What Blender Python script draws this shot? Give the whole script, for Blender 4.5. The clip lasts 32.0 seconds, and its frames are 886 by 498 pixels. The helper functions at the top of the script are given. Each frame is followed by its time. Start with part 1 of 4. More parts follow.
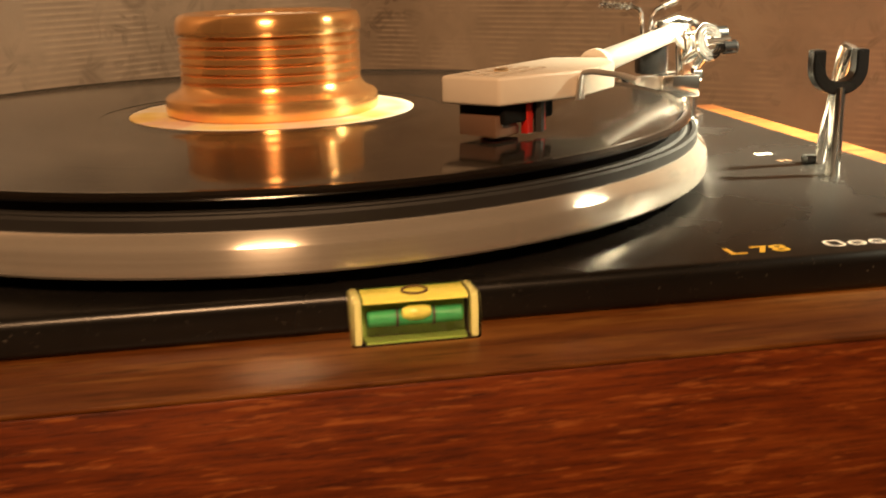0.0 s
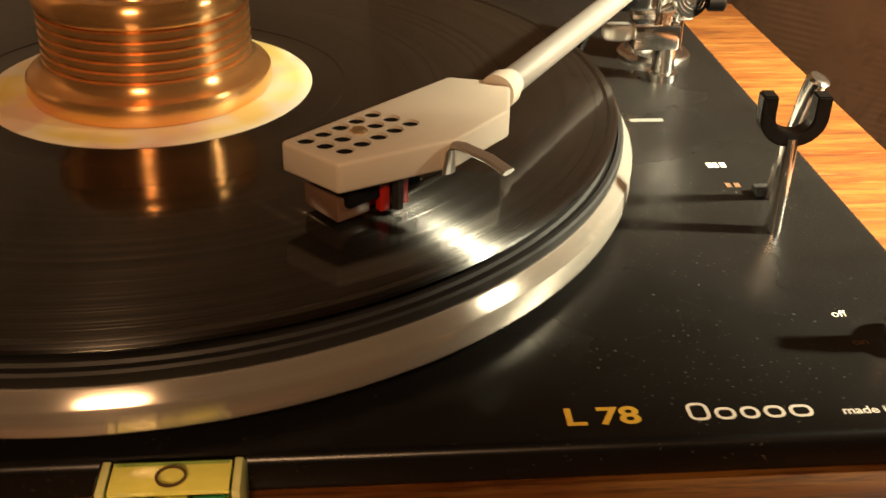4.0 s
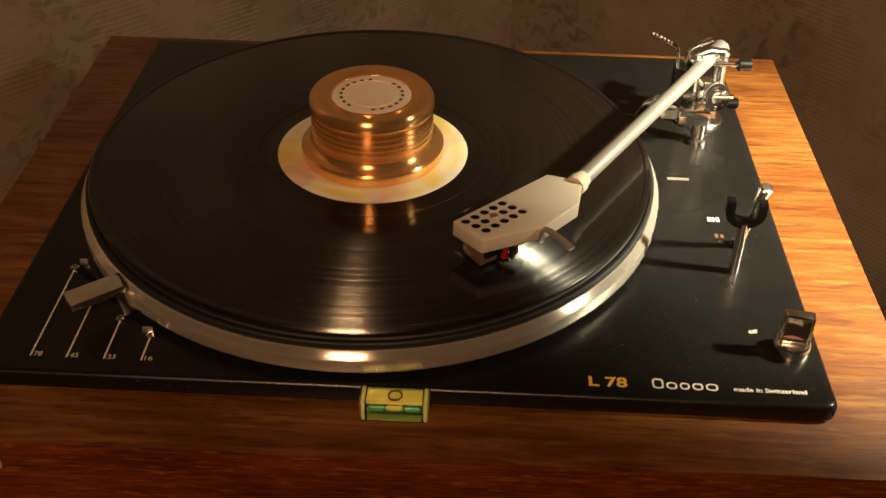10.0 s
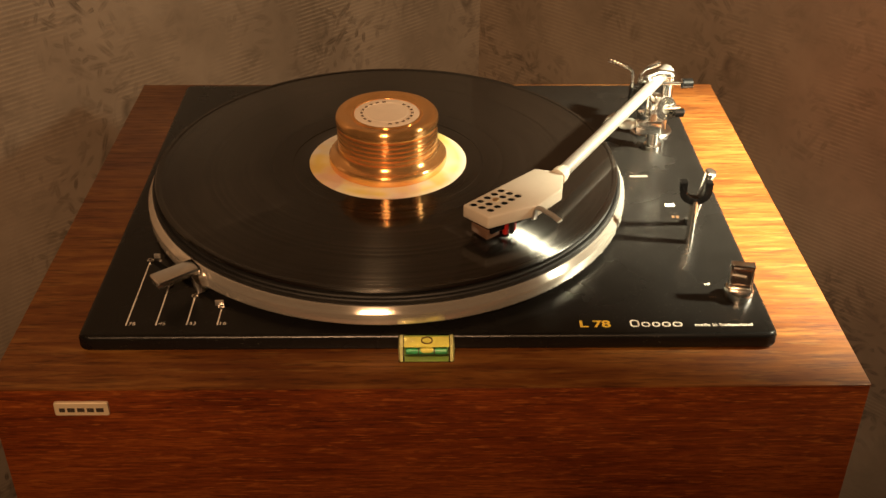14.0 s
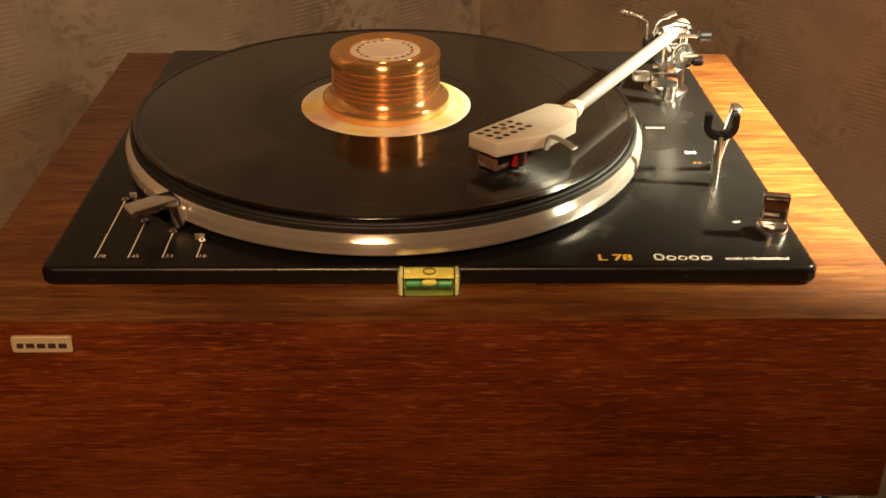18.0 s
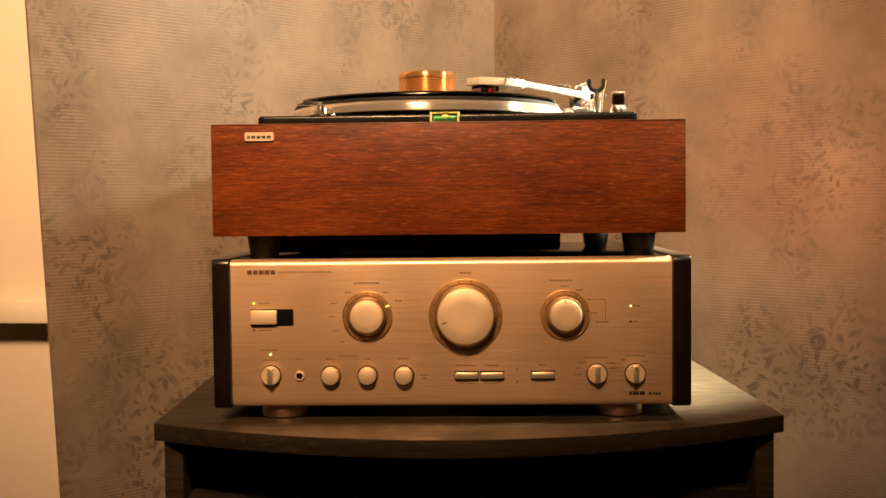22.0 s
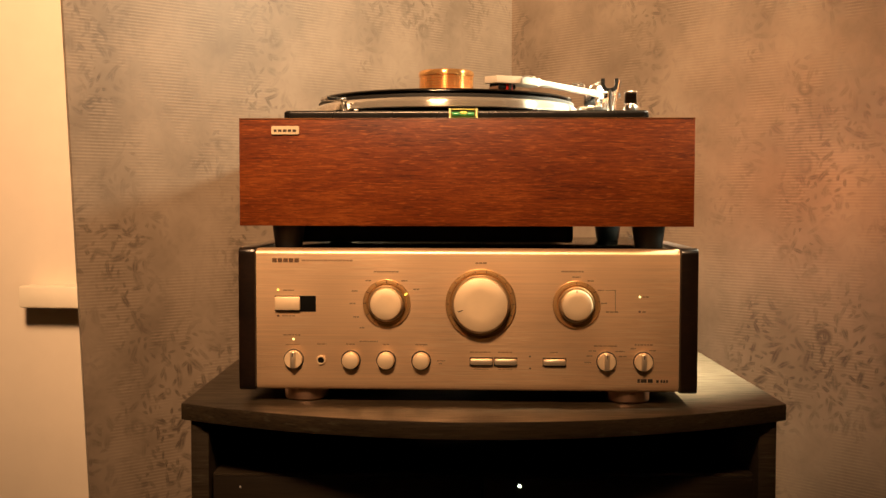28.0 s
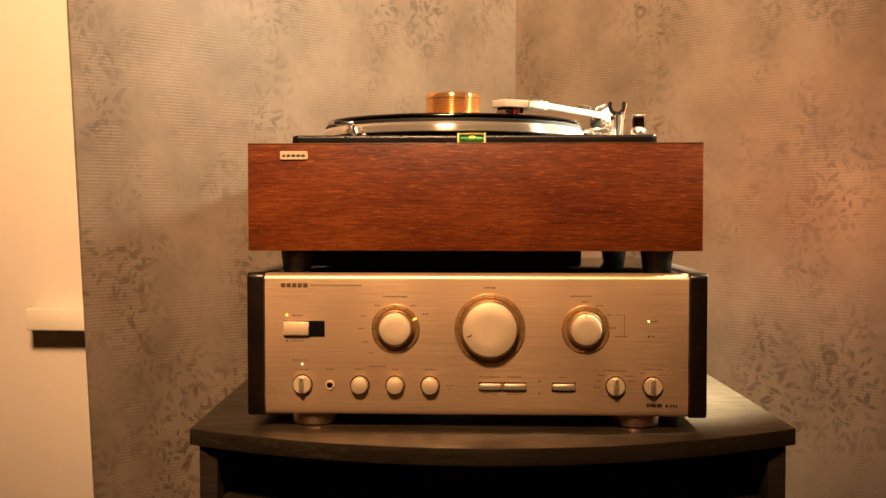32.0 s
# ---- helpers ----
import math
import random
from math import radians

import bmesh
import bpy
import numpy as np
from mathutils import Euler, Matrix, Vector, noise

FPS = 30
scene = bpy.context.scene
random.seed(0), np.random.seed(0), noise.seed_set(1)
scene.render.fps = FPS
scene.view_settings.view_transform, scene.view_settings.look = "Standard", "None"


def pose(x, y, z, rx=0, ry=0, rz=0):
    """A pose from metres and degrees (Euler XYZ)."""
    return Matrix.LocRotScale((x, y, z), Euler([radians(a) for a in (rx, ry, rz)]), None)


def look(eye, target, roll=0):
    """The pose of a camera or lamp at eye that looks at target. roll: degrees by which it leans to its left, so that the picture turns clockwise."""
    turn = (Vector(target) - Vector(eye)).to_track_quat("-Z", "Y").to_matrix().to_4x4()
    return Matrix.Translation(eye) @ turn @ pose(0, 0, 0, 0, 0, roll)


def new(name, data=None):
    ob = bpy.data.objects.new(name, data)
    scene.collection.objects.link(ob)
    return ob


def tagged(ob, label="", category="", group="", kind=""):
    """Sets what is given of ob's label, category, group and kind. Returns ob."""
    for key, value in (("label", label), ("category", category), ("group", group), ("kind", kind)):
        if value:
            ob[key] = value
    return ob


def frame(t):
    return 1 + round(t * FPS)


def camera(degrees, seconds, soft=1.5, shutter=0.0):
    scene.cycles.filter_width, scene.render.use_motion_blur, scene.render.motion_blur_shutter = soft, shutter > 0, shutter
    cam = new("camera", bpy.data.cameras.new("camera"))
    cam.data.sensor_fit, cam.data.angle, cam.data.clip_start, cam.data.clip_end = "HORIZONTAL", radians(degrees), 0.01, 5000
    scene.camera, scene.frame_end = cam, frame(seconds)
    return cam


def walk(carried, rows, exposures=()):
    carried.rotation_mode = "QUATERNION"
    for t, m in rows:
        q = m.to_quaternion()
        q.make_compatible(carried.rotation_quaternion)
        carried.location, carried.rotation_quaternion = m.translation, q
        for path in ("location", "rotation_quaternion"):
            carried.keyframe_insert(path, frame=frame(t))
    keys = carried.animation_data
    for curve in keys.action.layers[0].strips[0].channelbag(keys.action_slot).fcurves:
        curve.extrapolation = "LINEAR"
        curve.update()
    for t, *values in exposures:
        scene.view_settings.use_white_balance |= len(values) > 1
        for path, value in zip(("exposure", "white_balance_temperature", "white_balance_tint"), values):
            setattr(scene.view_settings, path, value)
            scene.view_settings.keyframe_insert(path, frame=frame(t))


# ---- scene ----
cam = camera(44.5, 32.0, 1.5, 0.5)
EXPOSURES = [(0.0, -0.28), (2.0, -0.55), (3.0, -1.15), (6.0, -1.52), (7.0, -1.68), (9.0, -1.85), (10.0, -1.75), (11.0, -1.5), (12.0, -1.15), (13.0, -1.05), (15.0, -1.0), (18.0, -0.92), (19.0, -0.6), (19.5, -0.2), (20.0, 0.2), (21.0, 0.46), (23.0, 0.53), (32.0, 0.60)]
PATH = [
    (0, (-0.0372, -0.2077, 0.9910), (0.3064, 1.6946, 0.4780), -1.50),
    (0.5, (-0.0256, -0.1861, 0.9911), (0.3519, 1.7174, 0.5072), -0.60),
    (1, (-0.0184, -0.1755, 0.9902), (0.3786, 1.7236, 0.5047), -1.03),
    (1.5, (-0.0157, -0.1690, 0.9891), (0.4083, 1.7251, 0.5065), -1.10),
    (2, (-0.0091, -0.1654, 0.9981), (0.4146, 1.7179, 0.4751), -1.22),
    (2.5, (-0.0070, -0.1572, 0.9993), (0.4243, 1.7195, 0.4589), -0.48),
    (3, (0.0103, -0.1494, 1.0278), (0.3956, 1.6920, 0.3489), -1.15),
    (3.5, (0.0216, -0.1415, 1.0517), (0.2876, 1.6431, 0.1888), -0.10),
    (5.5, (0.0694, -0.1656, 1.1097), (0.0986, 1.5035, 0.0082), 1.97),
    (6, (0.0693, -0.1678, 1.1335), (0.0458, 1.4899, 0.0148), 0.97),
    (6.5, (0.0582, -0.1761, 1.1576), (-0.0029, 1.4538, 0.0001), 1.14),
    (7, (0.0500, -0.1910, 1.1752), (-0.0214, 1.4015, -0.0327), 1.82),
    (7.5, (0.0468, -0.1970, 1.1851), (-0.0297, 1.3776, -0.0457), 2.06),
    (8, (0.0460, -0.2133, 1.1957), (-0.0319, 1.3707, -0.0228), 1.89),
    (8.5, (0.0389, -0.2330, 1.2069), (-0.0169, 1.3562, -0.0062), 2.11),
    (9, (0.0360, -0.2559, 1.2218), (-0.0140, 1.3335, 0.0088), 1.72),
    (9.5, (0.0309, -0.2817, 1.2341), (-0.0174, 1.3130, 0.0279), 1.30),
    (10, (0.0270, -0.3038, 1.2434), (-0.0235, 1.2966, 0.0451), 1.27),
    (10.5, (0.0168, -0.3264, 1.2428), (-0.0120, 1.2895, 0.0646), 1.48),
    (11, (0.0004, -0.3671, 1.2506), (-0.0126, 1.2765, 0.1112), 1.68),
    (11.5, (-0.0054, -0.3915, 1.2632), (0.0309, 1.2552, 0.1287), 1.83),
    (12, (-0.0002, -0.4004, 1.2628), (0.0368, 1.2536, 0.1391), 1.22),
    (12.5, (0.0006, -0.4088, 1.2581), (0.0428, 1.2417, 0.1293), 1.15),
    (13, (-0.0029, -0.4244, 1.2627), (0.0427, 1.2366, 0.1496), 0.94),
    (13.5, (-0.0068, -0.4307, 1.2660), (0.0399, 1.2503, 0.1834), 1.04),
    (14, (-0.0026, -0.4292, 1.2690), (0.0292, 1.2516, 0.1855), 0.38),
    (14.5, (-0.0036, -0.4305, 1.2634), (0.0394, 1.2467, 0.1747), 0.45),
    (15, (-0.0037, -0.4365, 1.2632), (0.0468, 1.2358, 0.1674), 0.56),
    (15.5, (-0.0015, -0.4414, 1.2598), (0.0486, 1.2224, 0.1511), 0.24),
    (17.5, (0.0027, -0.4220, 1.2105), (0.0517, 1.2922, 0.1813), 0.57),
    (18, (-0.0066, -0.4196, 1.1770), (0.0359, 1.3302, 0.2093), 0.59),
    (18.5, (-0.0127, -0.4008, 1.1112), (0.0329, 1.4127, 0.2691), 0.28),
    (19, (-0.0167, -0.4084, 1.0578), (0.0359, 1.4622, 0.3521), 0.28),
    (19.5, (-0.012, -0.461, 0.982), (0.05, 1.482, 0.514), -0.4),
    (20, (-0.003, -0.658, 0.945), (0.02, 1.301, 0.584), 0.1),
    (20.5, (-0.009, -0.846, 0.896), (0.012, 1.142, 0.686), -0.6),
    (21, (0.016, -0.964, 0.879), (-0.125, 1.022, 0.745), -0.2),
    (21.5, (0.013, -1.006, 0.847), (-0.069, 0.985, 0.726), -0.3),
    (22, (0.027, -1.040, 0.832), (-0.034, 0.955, 0.744), -0.6),
    (22.5, (0.031, -1.042, 0.827), (-0.042, 0.954, 0.761), -0.6),
    (23, (0.019, -1.065, 0.825), (-0.044, 0.932, 0.779), -0.7),
    (23.5, (0.032, -1.076, 0.822), (-0.043, 0.920, 0.780), -0.4),
    (24, (0.033, -1.077, 0.818), (-0.065, 0.917, 0.758), -0.4),
    (24.5, (0.031, -1.082, 0.832), (-0.054, 0.912, 0.750), -0.6),
    (25, (0.029, -1.084, 0.829), (-0.050, 0.911, 0.752), -0.5),
    (25.5, (0.033, -1.083, 0.837), (-0.056, 0.909, 0.723), -0.4),
    (27.5, (0.034, -1.084, 0.833), (-0.057, 0.908, 0.736), 0.1),
    (28, (0.026, -1.084, 0.826), (-0.062, 0.910, 0.736), 0.1),
    (28.5, (0.029, -1.083, 0.825), (-0.074, 0.909, 0.736), -0.1),
    (29, (0.028, -1.088, 0.827), (-0.072, 0.906, 0.755), -0.2),
    (29.5, (0.033, -1.091, 0.819), (-0.082, 0.903, 0.776), -0.0),
    (30, (0.027, -1.090, 0.827), (-0.077, 0.905, 0.778), -0.2),
    (30.5, (0.025, -1.088, 0.830), (-0.076, 0.907, 0.775), -0.1),
    (31, (0.014, -1.087, 0.835), (-0.072, 0.907, 0.768), -0.0),
    (31.5, (0.021, -1.085, 0.829), (-0.079, 0.909, 0.762), -0.1),
    (32, (0.015, -1.084, 0.841), (-0.069, 0.911, 0.769), -0.0),
]

walk(cam, [(t, look(eye, target, roll)) for t, eye, target, roll in PATH], EXPOSURES)

# ---- light ----
world = bpy.data.worlds.new("room_air")
world.use_nodes = True
scene.world = world
world.node_tree.nodes["Background"].inputs[0].default_value = (1.0, 0.62, 0.36, 1)
world.node_tree.nodes["Background"].inputs[1].default_value = 0.01

CEILING_LAMP = Vector((-0.19, -1.50, 2.22))
SIDE_LAMP = Vector((0.62, 0.066, 1.30))


def lamp(name, kind, place, target, energy, colour, size):
    data = bpy.data.lights.new(name, kind)
    data.energy, data.color = energy, colour
    data.shadow_soft_size = size
    ob = new(name, data)
    ob.matrix_world = look(place, target)
    return ob


ceiling = lamp("ceiling_lamp", "SPOT", CEILING_LAMP, (-0.18, 0.57, 1.16), 345.0, (1.0, 0.565, 0.28), 0.20)
ceiling.data.spot_size, ceiling.data.spot_blend = radians(53), 1.0
side = lamp("wall_spot_lamp", "SPOT", SIDE_LAMP, (0.29, 0.195, 0.91), 620.0, (1.0, 0.90, 0.62), 0.022)
side.data.spot_size, side.data.spot_blend = radians(45), 1.0
halo = lamp("wall_spot_halo", "SPOT", SIDE_LAMP, (-0.16, 0.53, 1.24), 21.0, (1.0, 0.82, 0.53), 0.05)
halo.data.spot_size, halo.data.spot_blend = radians(96), 1.0

# ---- materials ----


def material(name):
    m = bpy.data.materials.new(name)
    m.use_nodes = True
    t = m.node_tree
    return m, t, t.nodes["Principled BSDF"]


def node(t, kind, **settings):
    n = t.nodes.new(kind)
    for key, value in settings.items():
        if key in n.inputs:
            n.inputs[key].default_value = value
    return n


def ramp(t, fac, stops):
    n = t.nodes.new("ShaderNodeValToRGB")
    while len(n.color_ramp.elements) < len(stops):
        n.color_ramp.elements.new(0.5)
    for e, (p, c) in zip(n.color_ramp.elements, stops):
        e.position, e.color = p, (*c, 1) if len(c) == 3 else c
    t.links.new(fac, n.inputs[0])
    return n.outputs[0]


def coords(t, scale=(1, 1, 1), offset=(0, 0, 0), turn=(0, 0, 0)):
    c = t.nodes.new("ShaderNodeTexCoord")
    m = t.nodes.new("ShaderNodeMapping")
    m.inputs["Scale"].default_value = scale
    m.inputs["Location"].default_value = offset
    m.inputs["Rotation"].default_value = turn
    t.links.new(c.outputs["Object"], m.inputs[0])
    return m.outputs[0]


def noise_at(t, vec, scale, detail=4.0, rough=0.55, distortion=0.0):
    n = node(t, "ShaderNodeTexNoise", Scale=scale, Detail=detail, Roughness=rough, Distortion=distortion)
    t.links.new(vec, n.inputs["Vector"])
    return n.outputs["Fac"]


def math_node(t, op, a, b=None, clamp=False):
    n = t.nodes.new("ShaderNodeMath")
    n.operation, n.use_clamp = op, clamp
    for k, v in enumerate((a, b)):
        if v is None:
            continue
        if isinstance(v, (int, float)):
            n.inputs[k].default_value = v
        else:
            t.links.new(v, n.inputs[k])
    return n.outputs[0]


def mixed(t, fac, a, b, blend="MIX"):
    n = t.nodes.new("ShaderNodeMix")
    n.data_type, n.blend_type = "RGBA", blend
    for k, v in ((0, fac), (6, a), (7, b)):
        if isinstance(v, (int, float)):
            n.inputs[k].default_value = v
        elif isinstance(v, tuple):
            n.inputs[k].default_value = (*v, 1)
        else:
            t.links.new(v, n.inputs[k])
    return n.outputs[2]


def bump(t, bsdf, height, strength=0.2, distance=0.001):
    n = node(t, "ShaderNodeBump", Strength=strength, Distance=distance)
    t.links.new(height, n.inputs["Height"])
    t.links.new(n.outputs[0], bsdf.inputs["Normal"])


def plain(name, colour, rough=0.5, metal=0.0, spread=0.12, scale=60.0, relief=0.0, coat=0.0):
    """A surface with soft unevenness in colour and gloss at two scales."""
    m, t, b = material(name)
    v = coords(t)
    big, small = noise_at(t, v, scale * 0.15), noise_at(t, v, scale)
    f = math_node(t, "ADD", math_node(t, "MULTIPLY", big, 0.6), math_node(t, "MULTIPLY", small, 0.4))
    lo = tuple(c * (1 - spread) for c in colour)
    hi = tuple(min(1, c * (1 + spread)) for c in colour)
    t.links.new(ramp(t, f, [(0.3, lo), (0.7, hi)]), b.inputs["Base Color"])
    r = ramp(t, big, [(0.3, (rough * 0.85,) * 3), (0.7, (min(1, rough * 1.2),) * 3)])
    t.links.new(r, b.inputs["Roughness"])
    b.inputs["Metallic"].default_value = metal
    b.inputs["Coat Weight"].default_value = coat
    if relief:
        bump(t, b, small, relief, 0.0005)
    return m


def wood(name, dark, mid, light, axis_scale, rough=0.38, coat=0.06, fleck=0.6):
    """Veneer: long fibres with pores, streaks and slow changes of tone. axis_scale stretches the grain."""
    m, t, b = material(name)
    v = coords(t, axis_scale)
    fibre = noise_at(t, v, 1.0, 8.0, 0.65, 0.6)
    pores = noise_at(t, coords(t, tuple(a * 3.1 for a in axis_scale)), 1.0, 3.0, 0.7)
    slow = noise_at(t, coords(t, (9, 9, 26)), 1.0, 4.0, 0.6)
    f = math_node(t, "ADD", math_node(t, "MULTIPLY", fibre, 0.58), math_node(t, "MULTIPLY", slow, 0.42))
    c = ramp(t, f, [(0.36, dark), (0.5, mid), (0.64, light)])
    p = ramp(t, pores, [(0.36, (0.35, 0.3, 0.28)), (0.5, (1, 1, 1))])
    c = mixed(t, 0.7, c, p, "MULTIPLY")
    flecks = noise_at(t, coords(t, tuple(a * k for a, k in zip(axis_scale, (2.3, 1.8, 1.35))), (0.3, 0.7, 0.1)), 1.0, 3.0, 0.6)
    c = mixed(t, ramp(t, flecks, [(0.57, (0, 0, 0)), (0.67, (fleck,) * 3)]), c, (light[0] * 1.35, light[1] * 1.6, light[2] * 1.8))
    t.links.new(c, b.inputs["Base Color"])
    t.links.new(ramp(t, pores, [(0.3, (rough * 1.5,) * 3), (0.6, (rough,) * 3)]), b.inputs["Roughness"])
    b.inputs["Specular IOR Level"].default_value = 0.22
    b.inputs["Coat Weight"].default_value = coat
    b.inputs["Coat Roughness"].default_value = 0.35
    bump(t, b, pores, 0.25, 0.0004)
    return m


def brushed(name, colour, along, rough=0.3, strength=0.08, metal=1.0):
    """Metal with fine parallel brush lines; along: scale per axis, small along the lines."""
    m, t, b = material(name)
    lines = noise_at(t, coords(t, along), 1.0, 4.0, 0.6)
    cloud = noise_at(t, coords(t, (14, 14, 14)), 1.0, 3.0)
    lo, hi = tuple(c * 0.90 for c in colour), tuple(min(1, c * 1.06) for c in colour)
    t.links.new(ramp(t, lines, [(0.3, lo), (0.7, hi)]), b.inputs["Base Color"])
    b.inputs["Metallic"].default_value = metal
    t.links.new(ramp(t, cloud, [(0.3, (rough * 0.9,) * 3), (0.7, (rough * 1.15,) * 3)]), b.inputs["Roughness"])
    bump(t, b, lines, strength, 0.0003)
    return m


def turned_metal(name, colour, rough, metal, stretch=0.8):
    """Metal cut on a lathe: its gleams are drawn out across the fine turning lines."""
    m = brushed(name, colour, (3, 3, 900), rough, 0.015, metal)
    t = m.node_tree
    b = t.nodes["Principled BSDF"]
    round_z = t.nodes.new("ShaderNodeTangent")
    round_z.direction_type, round_z.axis = "RADIAL", "Z"
    t.links.new(round_z.outputs[0], b.inputs["Tangent"])
    b.inputs["Anisotropic"].default_value = stretch
    b.inputs["Anisotropic Rotation"].default_value = 0.25
    return m


def champagne(name):
    """Brushed champagne aluminium: even fine lines and patches of broken, shinier strokes."""
    m = brushed(name, (0.92, 0.635, 0.395), (7, 60, 560), 0.42, 0.10, 0.72)
    t = m.node_tree
    b = t.nodes["Principled BSDF"]
    strokes = noise_at(t, coords(t, (38, 38, 900)), 1.0, 3.0, 0.6)
    patch = ramp(t, noise_at(t, coords(t, (6, 6, 11), (0.4, 0.0, 0.2)), 1.0, 3.0, 0.6), [(0.46, (0, 0, 0)), (0.62, (1, 1, 1))])
    f = math_node(t, "MULTIPLY", ramp(t, strokes, [(0.52, (0, 0, 0)), (0.66, (1, 1, 1))]), patch)
    dark = math_node(t, "MULTIPLY", ramp(t, strokes, [(0.34, (1, 1, 1)), (0.46, (0, 0, 0))]), patch)
    base = b.inputs["Base Color"].links[0].from_socket
    base = mixed(t, math_node(t, "MULTIPLY", f, 0.55), base, (1.0, 0.80, 0.58))
    base = mixed(t, math_node(t, "MULTIPLY", dark, 0.35), base, (0.62, 0.40, 0.23))
    t.links.new(base, b.inputs["Base Color"])
    return m


def glass(name, colour, rough=0.02, ior=1.49):
    m, t, b = material(name)
    b.inputs["Base Color"].default_value = (*colour, 1)
    b.inputs["Transmission Weight"].default_value = 1.0
    b.inputs["Roughness"].default_value = rough
    b.inputs["IOR"].default_value = ior
    return m


def glow(name, colour, strength):
    m, t, b = material(name)
    b.inputs["Base Color"].default_value = (*colour, 1)
    b.inputs["Emission Color"].default_value = (*colour, 1)
    b.inputs["Emission Strength"].default_value = strength
    return m


def wallpaper(name):
    """Embossed paper: taupe ground, ribbed patches, scattered leaves and round blossoms."""
    m, t, b = material(name)
    v = coords(t)
    warp = node(t, "ShaderNodeTexNoise", Scale=9.0, Detail=2.0)
    t.links.new(v, warp.inputs["Vector"])
    bent = t.nodes.new("ShaderNodeVectorMath")
    bent.operation = "MULTIPLY_ADD"
    t.links.new(warp.outputs["Color"], bent.inputs[0])
    bent.inputs[1].default_value = (0.045, 0.0, 0.045)
    t.links.new(v, bent.inputs[2])

    def motifs(scale, a, c, ring, shift):
        """Ellipses, one to a cell, each turned its own way; ring: hollow, with a heart."""
        vo = node(t, "ShaderNodeTexVoronoi", Scale=scale, Randomness=0.9)
        vo.voronoi_dimensions = "3D"
        flat = t.nodes.new("ShaderNodeVectorMath")
        flat.operation = "MULTIPLY_ADD"
        t.links.new(bent.outputs[0], flat.inputs[0])
        flat.inputs[1].default_value = (1, 0, 1)
        flat.inputs[2].default_value = (shift, 0, shift * 0.7)
        t.links.new(flat.outputs[0], vo.inputs["Vector"])
        d = t.nodes.new("ShaderNodeVectorMath")
        d.operation = "SUBTRACT"
        t.links.new(flat.outputs[0], d.inputs[0])
        t.links.new(vo.outputs["Position"], d.inputs[1])
        sep = t.nodes.new("ShaderNodeSeparateColor")
        t.links.new(vo.outputs["Color"], sep.inputs[0])
        rot = t.nodes.new("ShaderNodeVectorRotate")
        rot.rotation_type = "Y_AXIS"
        t.links.new(d.outputs[0], rot.inputs["Vector"])
        t.links.new(math_node(t, "MULTIPLY", sep.outputs[0], 6.28), rot.inputs["Angle"])
        xyz = t.nodes.new("ShaderNodeSeparateXYZ")
        t.links.new(rot.outputs[0], xyz.inputs[0])
        u = math_node(t, "POWER", math_node(t, "ABSOLUTE", math_node(t, "DIVIDE", xyz.outputs[0], a)), 2.0)
        w = math_node(t, "POWER", math_node(t, "ABSOLUTE", math_node(t, "DIVIDE", xyz.outputs[2], c)), 2.0)
        r = math_node(t, "SQRT", math_node(t, "ADD", u, w))
        if ring:
            band = math_node(t, "ABSOLUTE", math_node(t, "SUBTRACT", math_node(t, "FRACT", math_node(t, "MULTIPLY", r, 1.25)), 0.5))
            inside = math_node(t, "LESS_THAN", r, 1.0)
            return math_node(t, "MULTIPLY", inside, ramp(t, band, [(0.05, (1, 1, 1)), (0.36, (0, 0, 0))]))
        leaf = ramp(t, r, [(0.45, (1.0,) * 3), (1.0, (0, 0, 0))])
        vein = ramp(t, math_node(t, "ABSOLUTE", math_node(t, "DIVIDE", xyz.outputs[2], c)), [(0.05, (0.55,) * 3), (0.35, (1, 1, 1))])
        return math_node(t, "MULTIPLY", leaf, vein)

    leaves = math_node(t, "MAXIMUM", motifs(24.0, 0.0150, 0.0052, False, 0.0), math_node(t, "MAXIMUM", motifs(36.0, 0.0120, 0.0036, False, 3.3), motifs(58.0, 0.0070, 0.0026, False, 5.1)))
    blossoms = math_node(t, "MAXIMUM", motifs(7.0, 0.022, 0.020, True, 7.7), math_node(t, "MULTIPLY", motifs(9.0, 0.0085, 0.0080, True, 1.7), 0.5))
    drift = ramp(t, noise_at(t, v, 4.5, 3.0, 0.6), [(0.47, (0.0,) * 3), (0.62, (1, 1, 1))])
    worn = ramp(t, noise_at(t, v, 45.0, 5.0, 0.7), [(0.34, (0.15,) * 3), (0.56, (1, 1, 1))])
    figure = math_node(t, "MULTIPLY", math_node(t, "MAXIMUM", leaves, blossoms), math_node(t, "ADD", math_node(t, "MULTIPLY", drift, 0.9), 0.1))
    figure = math_node(t, "MULTIPLY", figure, worn)
    xyz = t.nodes.new("ShaderNodeSeparateXYZ")
    t.links.new(v, xyz.inputs[0])
    ribs = math_node(t, "SINE", math_node(t, "MULTIPLY", xyz.outputs[2], 2 * math.pi / 0.0041))
    patch = ramp(t, noise_at(t, v, 12.0, 3.0, 0.6), [(0.47, (0, 0, 0)), (0.56, (1, 1, 1))])
    patch = math_node(t, "MULTIPLY", patch, math_node(t, "SUBTRACT", 1.0, figure))
    ribs = math_node(t, "MULTIPLY", ribs, patch)
    cloud = noise_at(t, v, 7.0, 6.0, 0.6)
    ground = ramp(t, cloud, [(0.33, (0.140, 0.108, 0.081)), (0.5, (0.206, 0.163, 0.124)), (0.67, (0.272, 0.219, 0.170))])
